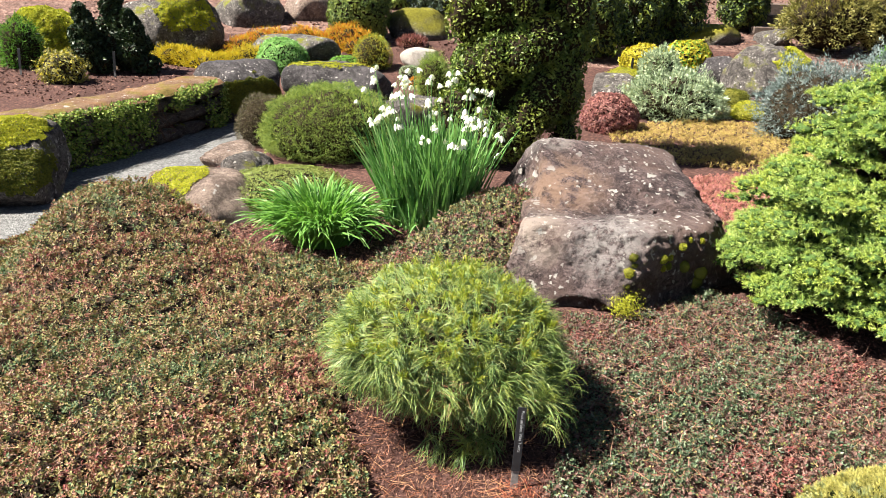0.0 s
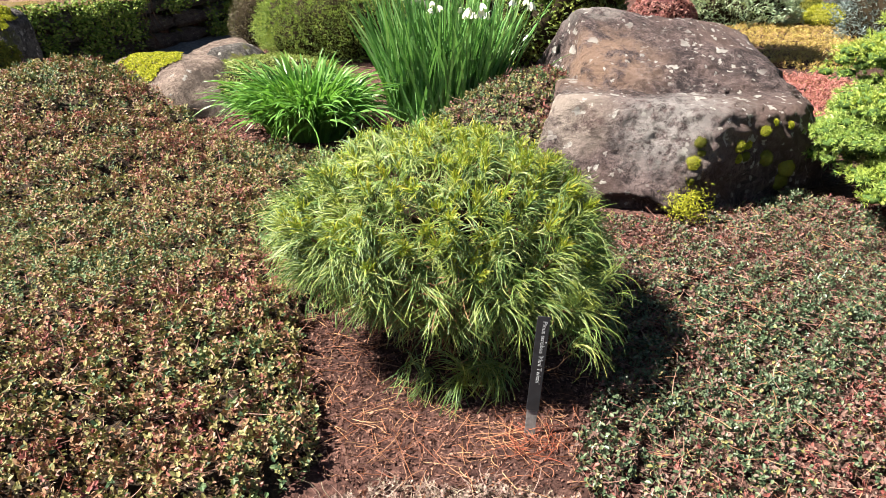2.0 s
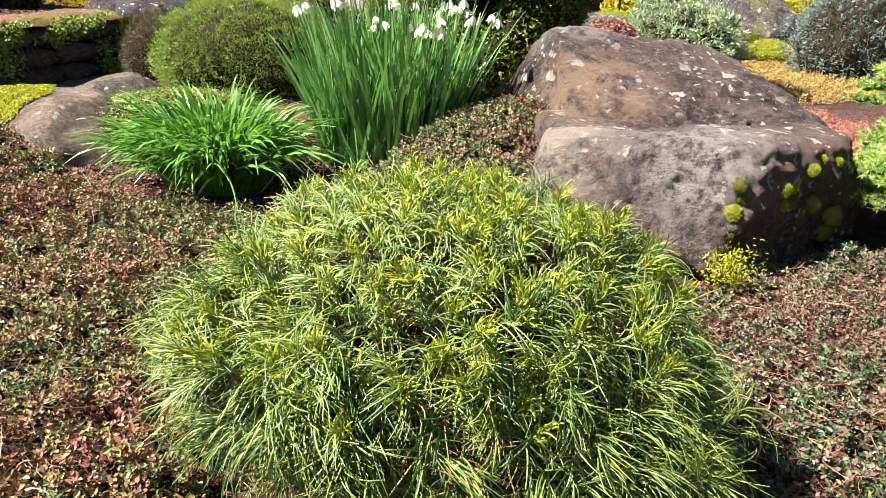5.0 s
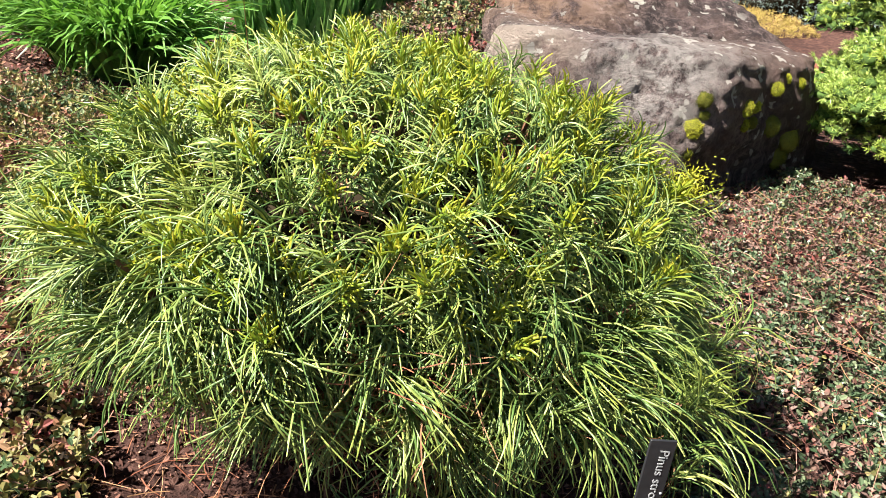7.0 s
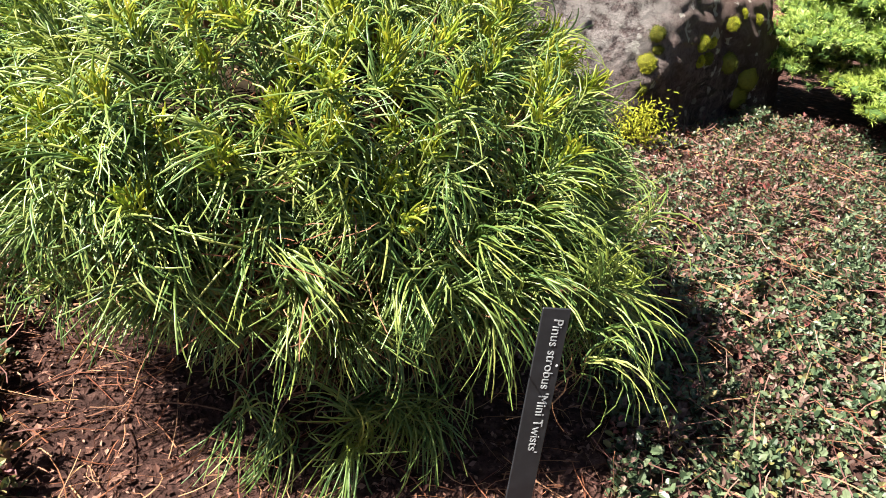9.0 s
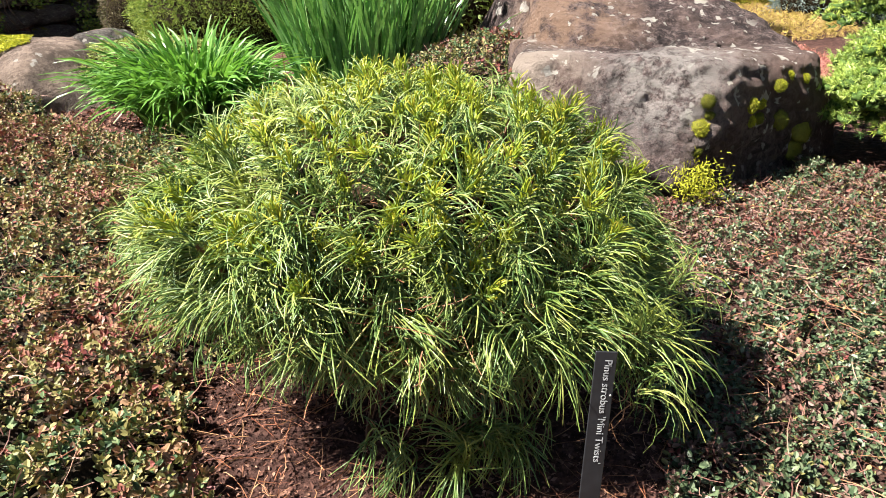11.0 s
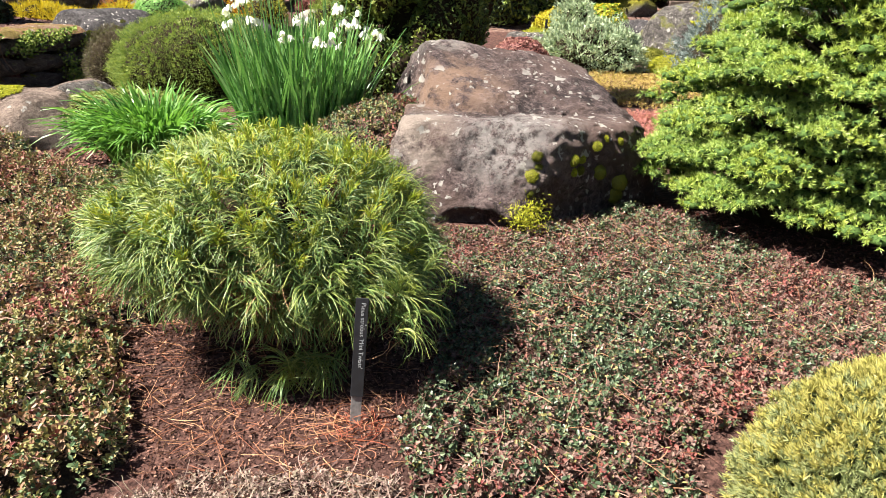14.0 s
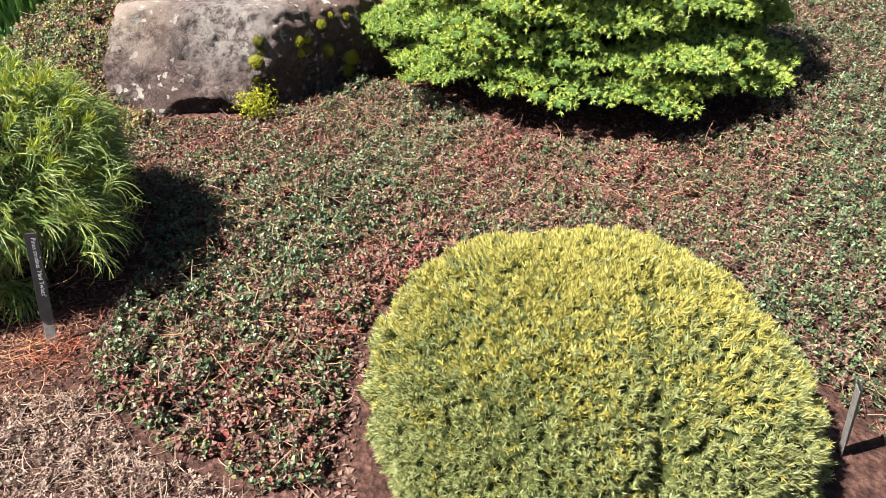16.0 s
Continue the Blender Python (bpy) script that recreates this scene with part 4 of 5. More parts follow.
def scatter(poly, n):
    px, py = np.array(poly).T
    q = np.stack([rng.uniform(px.min(), px.max(), n * 4), rng.uniform(py.min(), py.max(), n * 4)], 1)
    q = q[inside(q[:, 0], q[:, 1], poly)][:n]
    return np.column_stack([q, ground_z(q[:, 0], q[:, 1])])


def chips(poly, n, name, label, lo=0.005, hi=0.018, mat=None):
    p = scatter(poly, n) + [0, 0, 0.003]
    nrm = unit(rng.normal(size=p.shape) * 0.7 + [0, 0, 1])
    size = lo + (hi - lo) * rng.random(len(p)) ** 1.6
    ob = solid(name, *leaflets(p, nrm, size, size * rng.uniform(0.3, 0.7, len(p)), 0.15), mat or M_CHIP)
    return tagged(ob, label, "mulch", kind="stuff")


def straw(poly, n, name, label, lo=0.04, hi=0.10, centre=None, mat=None, lift=0.006):
    p = scatter(poly, n)
    if centre:
        d = np.hypot(p[:, 0] - centre[0], p[:, 1] - centre[1])
        p = p[rng.random(len(p)) < np.exp(-(((d - centre[2]) / centre[3]) ** 2)) + 0.12]
    m = len(p)
    p = p + np.column_stack([np.zeros((m, 2)), rng.uniform(0.002, lift * 2, m)])
    way = unit(np.column_stack([rng.normal(size=(m, 2)), np.abs(rng.normal(size=m)) * 0.10]))
    bend = np.column_stack([rng.normal(size=(m, 2)) * 0.30, rng.uniform(-0.10, 0.0, m)])
    ob = solid(name, *blades(p, way, rng.uniform(lo, hi, m), rng.uniform(0.0011, 0.002, m), bend, 4, 0.6), mat or M_DRY)
    return tagged(ob, label, "needle litter", kind="stuff")


M_RUST = leaf_material("rust_red_needles", [(0.15, 0.035, 0.02), (0.25, 0.065, 0.035), (0.36, 0.14, 0.075)], 0.1, 0.6, 0.25)
chips(SOIL, 15000, "bark_mulch", "dark bark chips on the soil under the pine", 0.004, 0.014)
straw(SOIL, 1700, "needle_litter", "dropped orange-brown pine needles on dark soil", centre=(-0.12, 0.42, 0.46, 0.16))
straw([(-0.06, -0.09), (0.02, -0.11), (0.09, -0.05), (0.05, 0.03), (-0.03, 0.02)], 130, "needle_clump", "heap of rust-red dry needles at the label's foot", 0.02, 0.06, lift=0.012, mat=M_RUST)
chips(FIR_SKIRT, 2200, "fir_litter", "red-brown dry litter under the fir", 0.006, 0.02, M_LEAF_RED)
chips(FIR_SKIRT, 4500, "fir_bark_litter", "brown bark litter under the fir", 0.006, 0.02)
chips(LILY_BED, 7000, "bed_litter", "brown and reddish litter round the lily clump", 0.008, 0.025)
chips(LILY_BED, 2500, "bed_leaf_litter", "red dry leaves on the mulch", 0.008, 0.02, M_LEAF_RED)
chips(DOME_GAP, 500, "dome_litter", "red-brown litter beside the golden spruce", 0.008, 0.022, M_LEAF_BROWN)
p_over = [(0.2, 0.0), (0.6, -0.4), (1.6, 0.2), (2.6, 0.5), (2.2, 0.75), (1.2, 0.9), (0.9, 1.4), (0.3, 1.1)]


def straw_on(poly, top, n, name, label):
    px, py = np.array(poly).T
    q = np.stack([rng.uniform(px.min(), px.max(), n * 4), rng.uniform(py.min(), py.max(), n * 4)], 1)
    q = q[inside(q[:, 0], q[:, 1], poly)][:n]
    m = len(q)
    p = np.column_stack([q, top(q[:, 0], q[:, 1]) + 0.012])
    way = unit(np.column_stack([rng.normal(size=(m, 2)), rng.normal(size=m) * 0.06]))
    ob = solid(name, *blades(p, way, rng.uniform(0.04, 0.10, m), rng.uniform(0.001, 0.0017, m), rng.normal(size=(m, 3)) * [0.2, 0.2, 0.03], 4, 0.6), M_DRY)
    return tagged(ob, label, "needle litter", kind="stuff")


straw_on(p_over, right_top, 900, "fallen_needles", "dry pine needles lying on the leaf carpet")
straw_on([(-1.6, -0.6), (-0.6, -0.4), (-0.7, 0.3), (-0.4, 0.9), (-1.5, 1.3), (-2.2, 0.8)], left_top, 500, "fallen_needles", "dry pine needles lying on the creeping shrub")

# grey dried creeping thyme in front
M_THYME = leaf_material("grey_thyme", [(0.13, 0.085, 0.078), (0.26, 0.175, 0.155), (0.32, 0.245, 0.205), (0.18, 0.15, 0.11)], 0.1, 0.8, 0.2)
THYME = [(-0.44, -0.30), (-0.25, -0.18), (-0.02, -0.17), (0.09, -0.18), (0.26, -0.40), (0.44, -0.54), (0.56, -0.62), (0.58, -0.9), (-0.40, -0.9)]
mat_of_leaves("creeping_thyme", THYME, lambda x, y: ground_z(x, y) + 0.018 + 0.010 * wave(np.stack([x, y], 1), 14.0, 5), 34000, 0.0072, [(M_THYME, 0.8, ""), (M_LEAF_BROWN, 0.2, "")], M_THYME,
              "grey-brown dried creeping thyme on the soil", (0.1, -0.3), 5000, 2.0, 0.0)

# ---- moss cushions on the boulder ----
M_MOSS = leaf_material("yellow_green_moss", [(0.22, 0.25, 0.025), (0.36, 0.37, 0.035), (0.50, 0.47, 0.05)], 0.2, 0.7, 0.2)
M_MOSS_DARK = leaf_material("olive_moss", [(0.07, 0.09, 0.015), (0.13, 0.14, 0.02), (0.20, 0.19, 0.03)], 0.15, 0.7, 0.2)


def cushion(name, label, at, r, mat, out, n=500, flat=0.6, blade=0.008, cat="moss"):
    """A small moss cushion, its base sunk into what it grows on; out: the way it faces."""
    root = thing(name, label, cat, tuple(at))
    out = unit(np.asarray(out, float))
    a = unit(np.cross(out, [0.3, 0.2, 1.0]))
    bvec = np.cross(out, a)
    d, f = ICO[3]
    basis = np.stack([a, bvec, out * flat])
    shape = (d * (r * 0.88) * (1 + 0.16 * wave(d, 3.0, r * 90) + 0.10 * wave(d, 8.0, r * 50))[:, None]) @ basis
    solid("cushion", shape, f, M_MOSS_DARK, root, smooth=True)
    q = sphere_dirs(n, -0.1)
    pos = (q * r * (0.88 + 0.14 * wave(q, 3.0, r * 90) + 0.09 * wave(q, 8.0, r * 50) + 0.04 * rng.normal(size=n))[:, None]) @ basis
    way = unit(unit(q @ basis) + rng.normal(size=pos.shape) * 0.45)
    solid("moss", *blades(pos, way, blade * rng.uniform(0.6, 1.3, n), np.full(n, blade * 0.28), rng.normal(size=pos.shape) * 0.2, 1, 0.4), mat, root)
    return root


for (x, y, z), r, m in [((0.522, 1.319, 0.296), 0.020, M_MOSS_DARK), ((0.506, 1.288, 0.228), 0.027, M_MOSS), ((0.662, 1.378, 0.273), 0.024, M_MOSS), ((0.700, 1.39, 0.277), 0.017, M_MOSS), ((0.752, 1.437, 0.316), 0.022, M_MOSS),
                        ((0.67, 1.36, 0.232), 0.015, M_MOSS), ((0.70, 1.37, 0.238), 0.018, M_MOSS_DARK), ((0.80, 1.45, 0.345), 0.012, M_MOSS), ((0.88, 1.48, 0.335), 0.016, M_MOSS), ((0.53, 1.30, 0.265), 0.017, M_MOSS_DARK),
                        ((0.79, 1.42, 0.22), 0.030, M_MOSS_DARK), ((0.50, 1.27, 0.17), 0.014, M_MOSS_DARK), ((0.90, 1.48, 0.17), 0.045, M_MOSS_DARK), ((0.90, 1.47, 0.11), 0.04, M_MOSS_DARK), ((0.53, 1.25, 0.11), 0.02, M_MOSS)]:
    dirv = unit(np.array([[x, y, z]]) - BC)
    spot = stone_points(dirv, **BOULDER)[0] + BC
    cushion("moss_cushion", "small yellow-green moss cushion on the boulder" if m is M_MOSS else "olive moss patch on the boulder's shaded face", spot - dirv[0] * 0.004, r * 1.0, m, dirv[0] + [0, -0.3, 0.2], 1100, 0.7, 0.0045)
tuft = thing("moss_tuft", "feathery yellow-green moss at the boulder's foot", "moss", (0.49, 1.19, 0.05))
q = rng.normal(size=(900, 3)) * [0.035, 0.02, 0.03] + [0, 0, 0.05]
q[:, 2] = np.abs(q[:, 2])
solid("fronds", *blades(q, unit(rng.normal(size=q.shape) + [0, -0.5, 0.5]), rng.uniform(0.008, 0.018, 900), np.full(900, 0.003), rng.normal(size=q.shape) * 0.2, 2, 0.4), M_MOSS, tuft)


# ---- daylily and snowflake clumps ----
M_LILY = leaf_material("daylily_leaves", [(0.06, 0.17, 0.030), (0.115, 0.26, 0.048), (0.20, 0.36, 0.075)], 0.3, 0.4, 0.4)
M_STRAP = leaf_material("snowflake_leaves", [(0.035, 0.10, 0.028), (0.08, 0.21, 0.052), (0.17, 0.33, 0.11), (0.32, 0.47, 0.20)], 0.22, 0.25, 0.65)
M_PETAL = leaf_material("white_petals", [(0.72, 0.74, 0.66), (0.80, 0.80, 0.76)], 0.3, 0.5, 0.3)


def leaf_clump(name, label, at, n, base_r, lo, hi, width, lean, droop, mat, cat, singles=260):
    root = thing(name, label, cat, at)
    a = rng.uniform(0, 2 * np.pi, n)
    r = np.sqrt(rng.random(n))
    out = np.column_stack([np.cos(a), np.sin(a), np.zeros(n)])
    base = out * (r * base_r)[:, None] * [1.0, 0.8, 1.0] + [0, 0, -0.02]
    a2 = a + rng.normal(size=n) * 0.75
    out = np.column_stack([np.cos(a2), np.sin(a2), np.zeros(n)])
    way = unit(out * (lean * (0.25 + r))[:, None] + [0, 0, 1.0] + rng.normal(size=(n, 3)) * [0.17, 0.17, 0.0])
    L = rng.uniform(lo, hi, n)
    bend = out * (droop * 0.55 * (0.3 + r))[:, None] + np.array([0, 0, -1.0]) * (droop * (0.2 + r) * rng.uniform(0.4, 1.1, n))[:, None]
    face = np.column_stack([-np.sin(a2), np.cos(a2), np.zeros(n)])
    face = np.cross(face, way) + rng.normal(size=(n, 3)) * 0.3
    v, f = blades(base, way, L, width * rng.uniform(0.7, 1.2, n), bend, 7, 0.12, face)
    near = np.argsort(base[:, 1] + 0.3 * bend[:, 1])[:singles]
    v = v.reshape(n, 16, 3)
    for k in near:
        solid("leaf", v[k], f[:7], mat, root)
    rest = np.setdiff1d(np.arange(n), near)
    q = (np.arange(len(rest))[:, None, None] * 16 + f[:7][None]).reshape(-1, 4)
    solid("inner_leaves", v[rest].reshape(-1, 3), q, mat, root, kind="stuff")
    return root


leaf_clump("daylily", "clump of fresh bright green arching daylily leaves", (-1.10, 1.93, gz(-1.10, 1.93)), 1250, 0.17, 0.36, 0.58, 0.018, 0.22, 0.46, M_LILY, "daylily")
snow_at = (-0.53, 2.36, gz(-0.53, 2.36))
snow = leaf_clump("snowflake_clump", "tall clump of green strap leaves with white bell flowers", snow_at, 760, 0.27, 0.56, 0.92, 0.0175, 0.09, 0.09, M_STRAP, "flowers")
k = 26
a = rng.uniform(0, 2 * np.pi, k)
out = np.column_stack([np.cos(a), np.sin(a), np.zeros(k)])
base = out * [0.2, 0.15, 0]
solid("arching_leaves", *blades(base, unit(out * 0.8 + [0, 0, 0.8]), rng.uniform(0.4, 0.62, k), np.full(k, 0.012), out * 0.35 + np.array([0, 0, -0.7]), 8, 0.15), M_STRAP, snow)


def bell_mesh():
    """One nodding white bell of six petals under a green ovary."""
    vs, fs = [], []
    for i in range(6):
        ang = i * math.pi / 3
        for s, r, z, w in ((0, 0.003, 0.0, 0.3), (1, 0.011, -0.008, 0.55), (2, 0.0145, -0.018, 0.5), (3, 0.018, -0.026, 0.06)):
            for sd in (-1, 1):
                t = ang + sd * w
                vs.append((r * math.cos(t), r * math.sin(t), z))
        o = i * 8
        for s in range(3):
            fs.append([o + 2 * s, o + 2 * s + 1, o + 2 * s + 3, o + 2 * s + 2])
    return mesh_of("bell_flower", np.array(vs), np.array(fs), True)


bell = bell_mesh()
bell.materials.append(M_PETAL)
for i in range(52):
    ang = rng.uniform(0, 2 * np.pi)
    r = math.sqrt(rng.random())
    o = np.array([math.cos(ang), math.sin(ang) * 0.8, 0])
    b0 = o * 0.24 * r
    h = rng.uniform(0.58, 0.90) - 0.10 * max(0, o[0])
    top = b0 + o * (0.18 * r + 0.06) + [rng.normal() * 0.05 - 0.03, rng.normal() * 0.03, h]
    s = np.linspace(0, 1, 7)[:, None]
    solid("stalk", *tube(b0 * (1 - s) + top * s + o * 0.02 * np.sin(s * 3.1), np.linspace(0.0035, 0.002, 7), 5), M_STRAP, snow)
    for j in range(rng.integers(1, 4)):
        hang = unit(np.array([rng.normal(), rng.normal(), 0.4]))
        e = top + hang * rng.uniform(0.015, 0.035) + [0, 0, -0.012 * j]
        mid = (top + e) / 2 + [0, 0, 0.012]
        solid("pedicel", *tube(np.array([top, mid, e]), [0.0012, 0.001, 0.001], 4), M_STRAP, snow)
        fl = new("bell_flower", bell)
        fl.parent = snow
        fl.location = tuple(e)
        fl.rotation_euler = (rng.normal() * 0.3, rng.normal() * 0.3, rng.uniform(0, 6))
        sc = rng.uniform(0.95, 1.3)
        fl.scale = (sc, sc, sc)


# ---- stones round the bed ----
M_DARKROCK = rock_material("dark_basalt", (0.026, 0.023, 0.024), (0.075, 0.067, 0.070), (0.16, 0.145, 0.148), 0.5, 0.0)
M_GREYROCK = rock_material("grey_lichen_rock", (0.040, 0.035, 0.033), (0.13, 0.115, 0.105), (0.28, 0.25, 0.23), 0.9, 0.3)
M_MOSSROCK = rock_material("moss_grown_rock", (0.05, 0.045, 0.04), (0.13, 0.115, 0.10), (0.24, 0.21, 0.18), 0.5, 1.15, None, (0.26, 0.24, 0.02))
M_TANROCK = rock_material("tan_sandstone", (0.10, 0.07, 0.058), (0.26, 0.19, 0.155), (0.44, 0.34, 0.28), 0.2, 0.0)
M_PALEROCK = rock_material("pale_stone", (0.38, 0.33, 0.29), (0.52, 0.46, 0.41), (0.62, 0.57, 0.52), 0.0, 0.0)
M_WALLSTONE = rock_material("wall_stone", (0.05, 0.042, 0.038), (0.14, 0.115, 0.10), (0.25, 0.21, 0.18), 0.2, 0.2)
M_COPING = rock_material("mossy_coping", (0.16, 0.085, 0.05), (0.22, 0.13, 0.08), (0.34, 0.24, 0.16), 0.3, 0.35, (0.36, 0.17, 0.06), (0.28, 0.20, 0.05))



def moss_on(stone, label, at, size, n, mat, blade, out=(0, 0, 1), reach=0.1):
    """Moss that follows a stone's own surface round a point, with a ragged edge."""
    m = stone.data
    v = np.zeros(len(m.vertices) * 3)
    m.vertices.foreach_get("co", v)
    v = v.reshape(-1, 3) + np.array(stone.location)
    tri = np.array([p.vertices[:] for p in m.polygons])
    a, b, c = v[tri[:, 0]], v[tri[:, 1]], v[tri[:, 2]]
    nrm = np.cross(b - a, c - a)
    area = np.linalg.norm(nrm, axis=1)
    nrm = unit(nrm)
    mid = (a + b + c) / 3
    far = np.linalg.norm((mid - np.array(at)) / np.array(size), axis=1) + 0.35 * wave(mid, 9.0, 3) + 0.2 * wave(mid, 25.0, 5)
    ok = (far < 1) & (nrm @ unit(np.array(out, float)) > reach)
    if not ok.any():
        return None
    idx = np.where(ok)[0]
    pick = rng.choice(idx, n, p=area[idx] / area[idx].sum())
    u = rng.random((n, 2))
    u = np.where(u.sum(1, keepdims=True) > 1, 1 - u, u)
    p = a[pick] + (b[pick] - a[pick]) * u[:, :1] + (c[pick] - a[pick]) * u[:, 1:]
    p = p + nrm[pick] * (blade * 0.5 * (1 + wave(p, 30.0, 2)))[:, None]
    ob = solid("moss_patch", *leaflets(p, unit(nrm[pick] + rng.normal(size=p.shape) * 0.5), blade * rng.uniform(0.6, 1.3, n), blade * 0.6 * np.ones(n), 0.3), mat)
    return tagged(ob, label, "moss")


tan = rock((-1.96, 2.44, 0.03), (0.36, 0.50, 0.25), M_TANROCK, "low tan stone with a patch of yellow moss", 11, 5, 0.012, 20, 20)
moss_on(tan, "bright yellow-green moss patch on the tan stone", (-2.13, 2.35, 0.20), (0.20, 0.28, 0.22), 7000, M_MOSS, 0.014, (0, -0.3, 1), 0.35)
rock((-1.95, 3.15, 0.08), (0.19, 0.2, 0.15), M_GREYROCK, "small brown stone beside the path", 12, 5, 0.015, 18, 70)
rock((-2.25, 3.75, 0.02), (0.16, 0.25, 0.12), M_TANROCK, "pale edging stone beside the gravel path", 13, 4, 0.012, 18, 10)
mossy = rock((-3.75, 3.05, 0.07), (0.40, 0.46, 0.32), M_GREYROCK, "flat-topped mossy boulder at the end of the wall", 14, 5, 0.03, 18, -20)
flat = rock((-4.25, 2.75, 0.08), (0.36, 0.45, 0.29), M_TANROCK, "flat pale stone beside the mossy boulder", 15, 4, 0.02, 18, 10)
moss_on(mossy, "bright yellow moss over the boulder's shoulder", (-3.58, 2.92, 0.36), (0.30, 0.32, 0.13), 7000, M_MOSS, 0.020, (0.2, -0.2, 1), 0.3)
moss_on(mossy, "thick olive moss hanging over the boulder's side", (-3.45, 2.75, 0.12), (0.26, 0.30, 0.16), 3500, M_MOSS_DARK, 0.026, (0.7, -0.7, 0.1), 0.0)
corner = rock((-3.12, 6.15, 0.08), (0.52, 0.44, 0.42), M_DARKROCK, "smooth dark grey boulder at the corner of the wall", 16, 5, 0.012, 14, 25)
moss_on(corner, "olive moss on the dark boulder's side", (-2.80, 5.85, 0.14), (0.35, 0.3, 0.22), 5000, M_MOSS_DARK, 0.03, (0.4, -0.9, 0.1), 0.2)
long_rock = rock((-1.98, 6.25, 0.20), (0.70, 0.36, 0.24), M_DARKROCK, "long dark lichen-spotted rock", 17, 5, 0.03, 14, -4)
moss_on(long_rock, "thin yellow-green moss along the dark rock's top", (-2.1, 6.2, 0.45), (0.5, 0.16, 0.06), 1500, M_MOSS, 0.022)
rock((-0.98, 4.75, 0.14), (0.36, 0.32, 0.28), M_GREYROCK, "grey-brown rock behind the white flowers", 18, 4, 0.02, 16, 30)
slope_rock = rock((-4.65, 8.25, 0.55), (0.62, 0.55, 0.48), M_GREYROCK, "large mossy grey boulder on the slope", 19, 5, 0.05, 12, 15)
gold_rock = rock((-5.35, 6.5, 0.58), (0.42, 0.40, 0.34), M_MOSSROCK, "boulder covered in golden moss", 20, 4, 0.03, 12, 0)
moss_on(gold_rock, "golden moss over the boulder", (-5.3, 6.3, 0.75), (0.6, 0.55, 0.40), 9000, M_MOSS, 0.035, (0.1, -0.5, 0.8), 0.0)
rock((-4.25, 10.1, 0.66), (0.60, 0.5, 0.36), M_GREYROCK, "grey boulder on the mulched slope", 21, 4, 0.03, 14, 0)
rock((-3.3, 10.6, 0.72), (0.42, 0.4, 0.36), M_TANROCK, "brown boulder on the mulched slope", 22, 4, 0.03, 14, 40)
rock((-2.87, 7.95, 0.33), (0.66, 0.36, 0.24), M_GREYROCK, "long grey rock under the heather", 23, 4, 0.02, 14, 8)
rock((-1.55, 9.5, 0.58), (0.46, 0.40, 0.28), M_MOSSROCK, "dark rock with a mossy top", 24, 4, 0.02, 14, 0)
rock((-1.29, 7.95, 0.32), (0.27, 0.22, 0.14), M_PALEROCK, "smooth pale stone among low plants", 25, 4, 0.006, 10, 0)
rock((1.12, 6.8, 0.18), (0.28, 0.26, 0.18), M_GREYROCK, "grey rock under yellow moss", 26, 4, 0.02, 14, 0)
rock((2.80, 9.85, 0.52), (0.50, 0.36, 0.20), M_MOSSROCK, "flat mossy rock on slope", 27, 4, 0.02, 14, 10)
rock((2.38, 8.75, 0.40), (0.22, 0.24, 0.17), M_MOSSROCK, "small mossy rock on slope", 28, 4, 0.02, 14, 0)
rock((2.42, 7.75, 0.30), (0.23, 0.25, 0.20), M_DARKROCK, "dark angular rock among moss", 29, 4, 0.01, 26, 30)
lichen_rock = rock((2.90, 7.35, 0.33), (0.50, 0.42, 0.34), M_GREYROCK, "large lichen-covered rock with moss", 30, 5, 0.03, 16, 0)
rock((3.70, 9.9, 0.50), (0.26, 0.26, 0.17), M_GREYROCK, "grey rock below the steps", 31, 4, 0.02, 14, 0)
moss_on(lichen_rock, "yellow moss on the lichen-covered rock", (3.2, 7.1, 0.50), (0.30, 0.30, 0.26), 4500, M_MOSS, 0.028, (0.3, -0.4, 0.8), 0.1)
moss_on(slope_rock, "olive and yellow moss on the large grey boulder", (-4.35, 7.95, 0.85), (0.36, 0.34, 0.26), 4500, M_MOSS, 0.03, (0.5, -0.4, 0.8), 0.2)
for i, (x, y, r, lab, m) in enumerate([(1.25, 7.25, 0.27, "mound of bright yellow moss", M_MOSS), (2.32, 5.85, 0.20, "low mound of bright yellow moss", M_MOSS), (2.36, 6.65, 0.19, "brown and yellow moss mound", M_MOSS_DARK)]):
    cushion("moss_mound", lab, (x, y, gz(x, y) + 0.02), r, m, (0, 0, 1), 4000, 0.75, 0.022)

# ---- the stone wall with ivy ----
wall = thing("wall_west", "low dry-stone retaining wall grown over with ivy", "stone wall", kind="structure")
stones = []
for i in range(5):
    v, f = rock_shape([random_planes(np.random.default_rng(50 + i), 0.5, 0.5, 0.5, 6) + [((1, 0, 0), 0.49), ((-1, 0, 0), 0.49), ((0, 1, 0), 0.49), ((0, -1, 0), 0.49)]], 3, 40.0, 0.03, 50 + i, 0.02)
    me = mesh_of("stone", v, f, True)
    me.materials.append(M_WALLSTONE)
    stones.append(me)
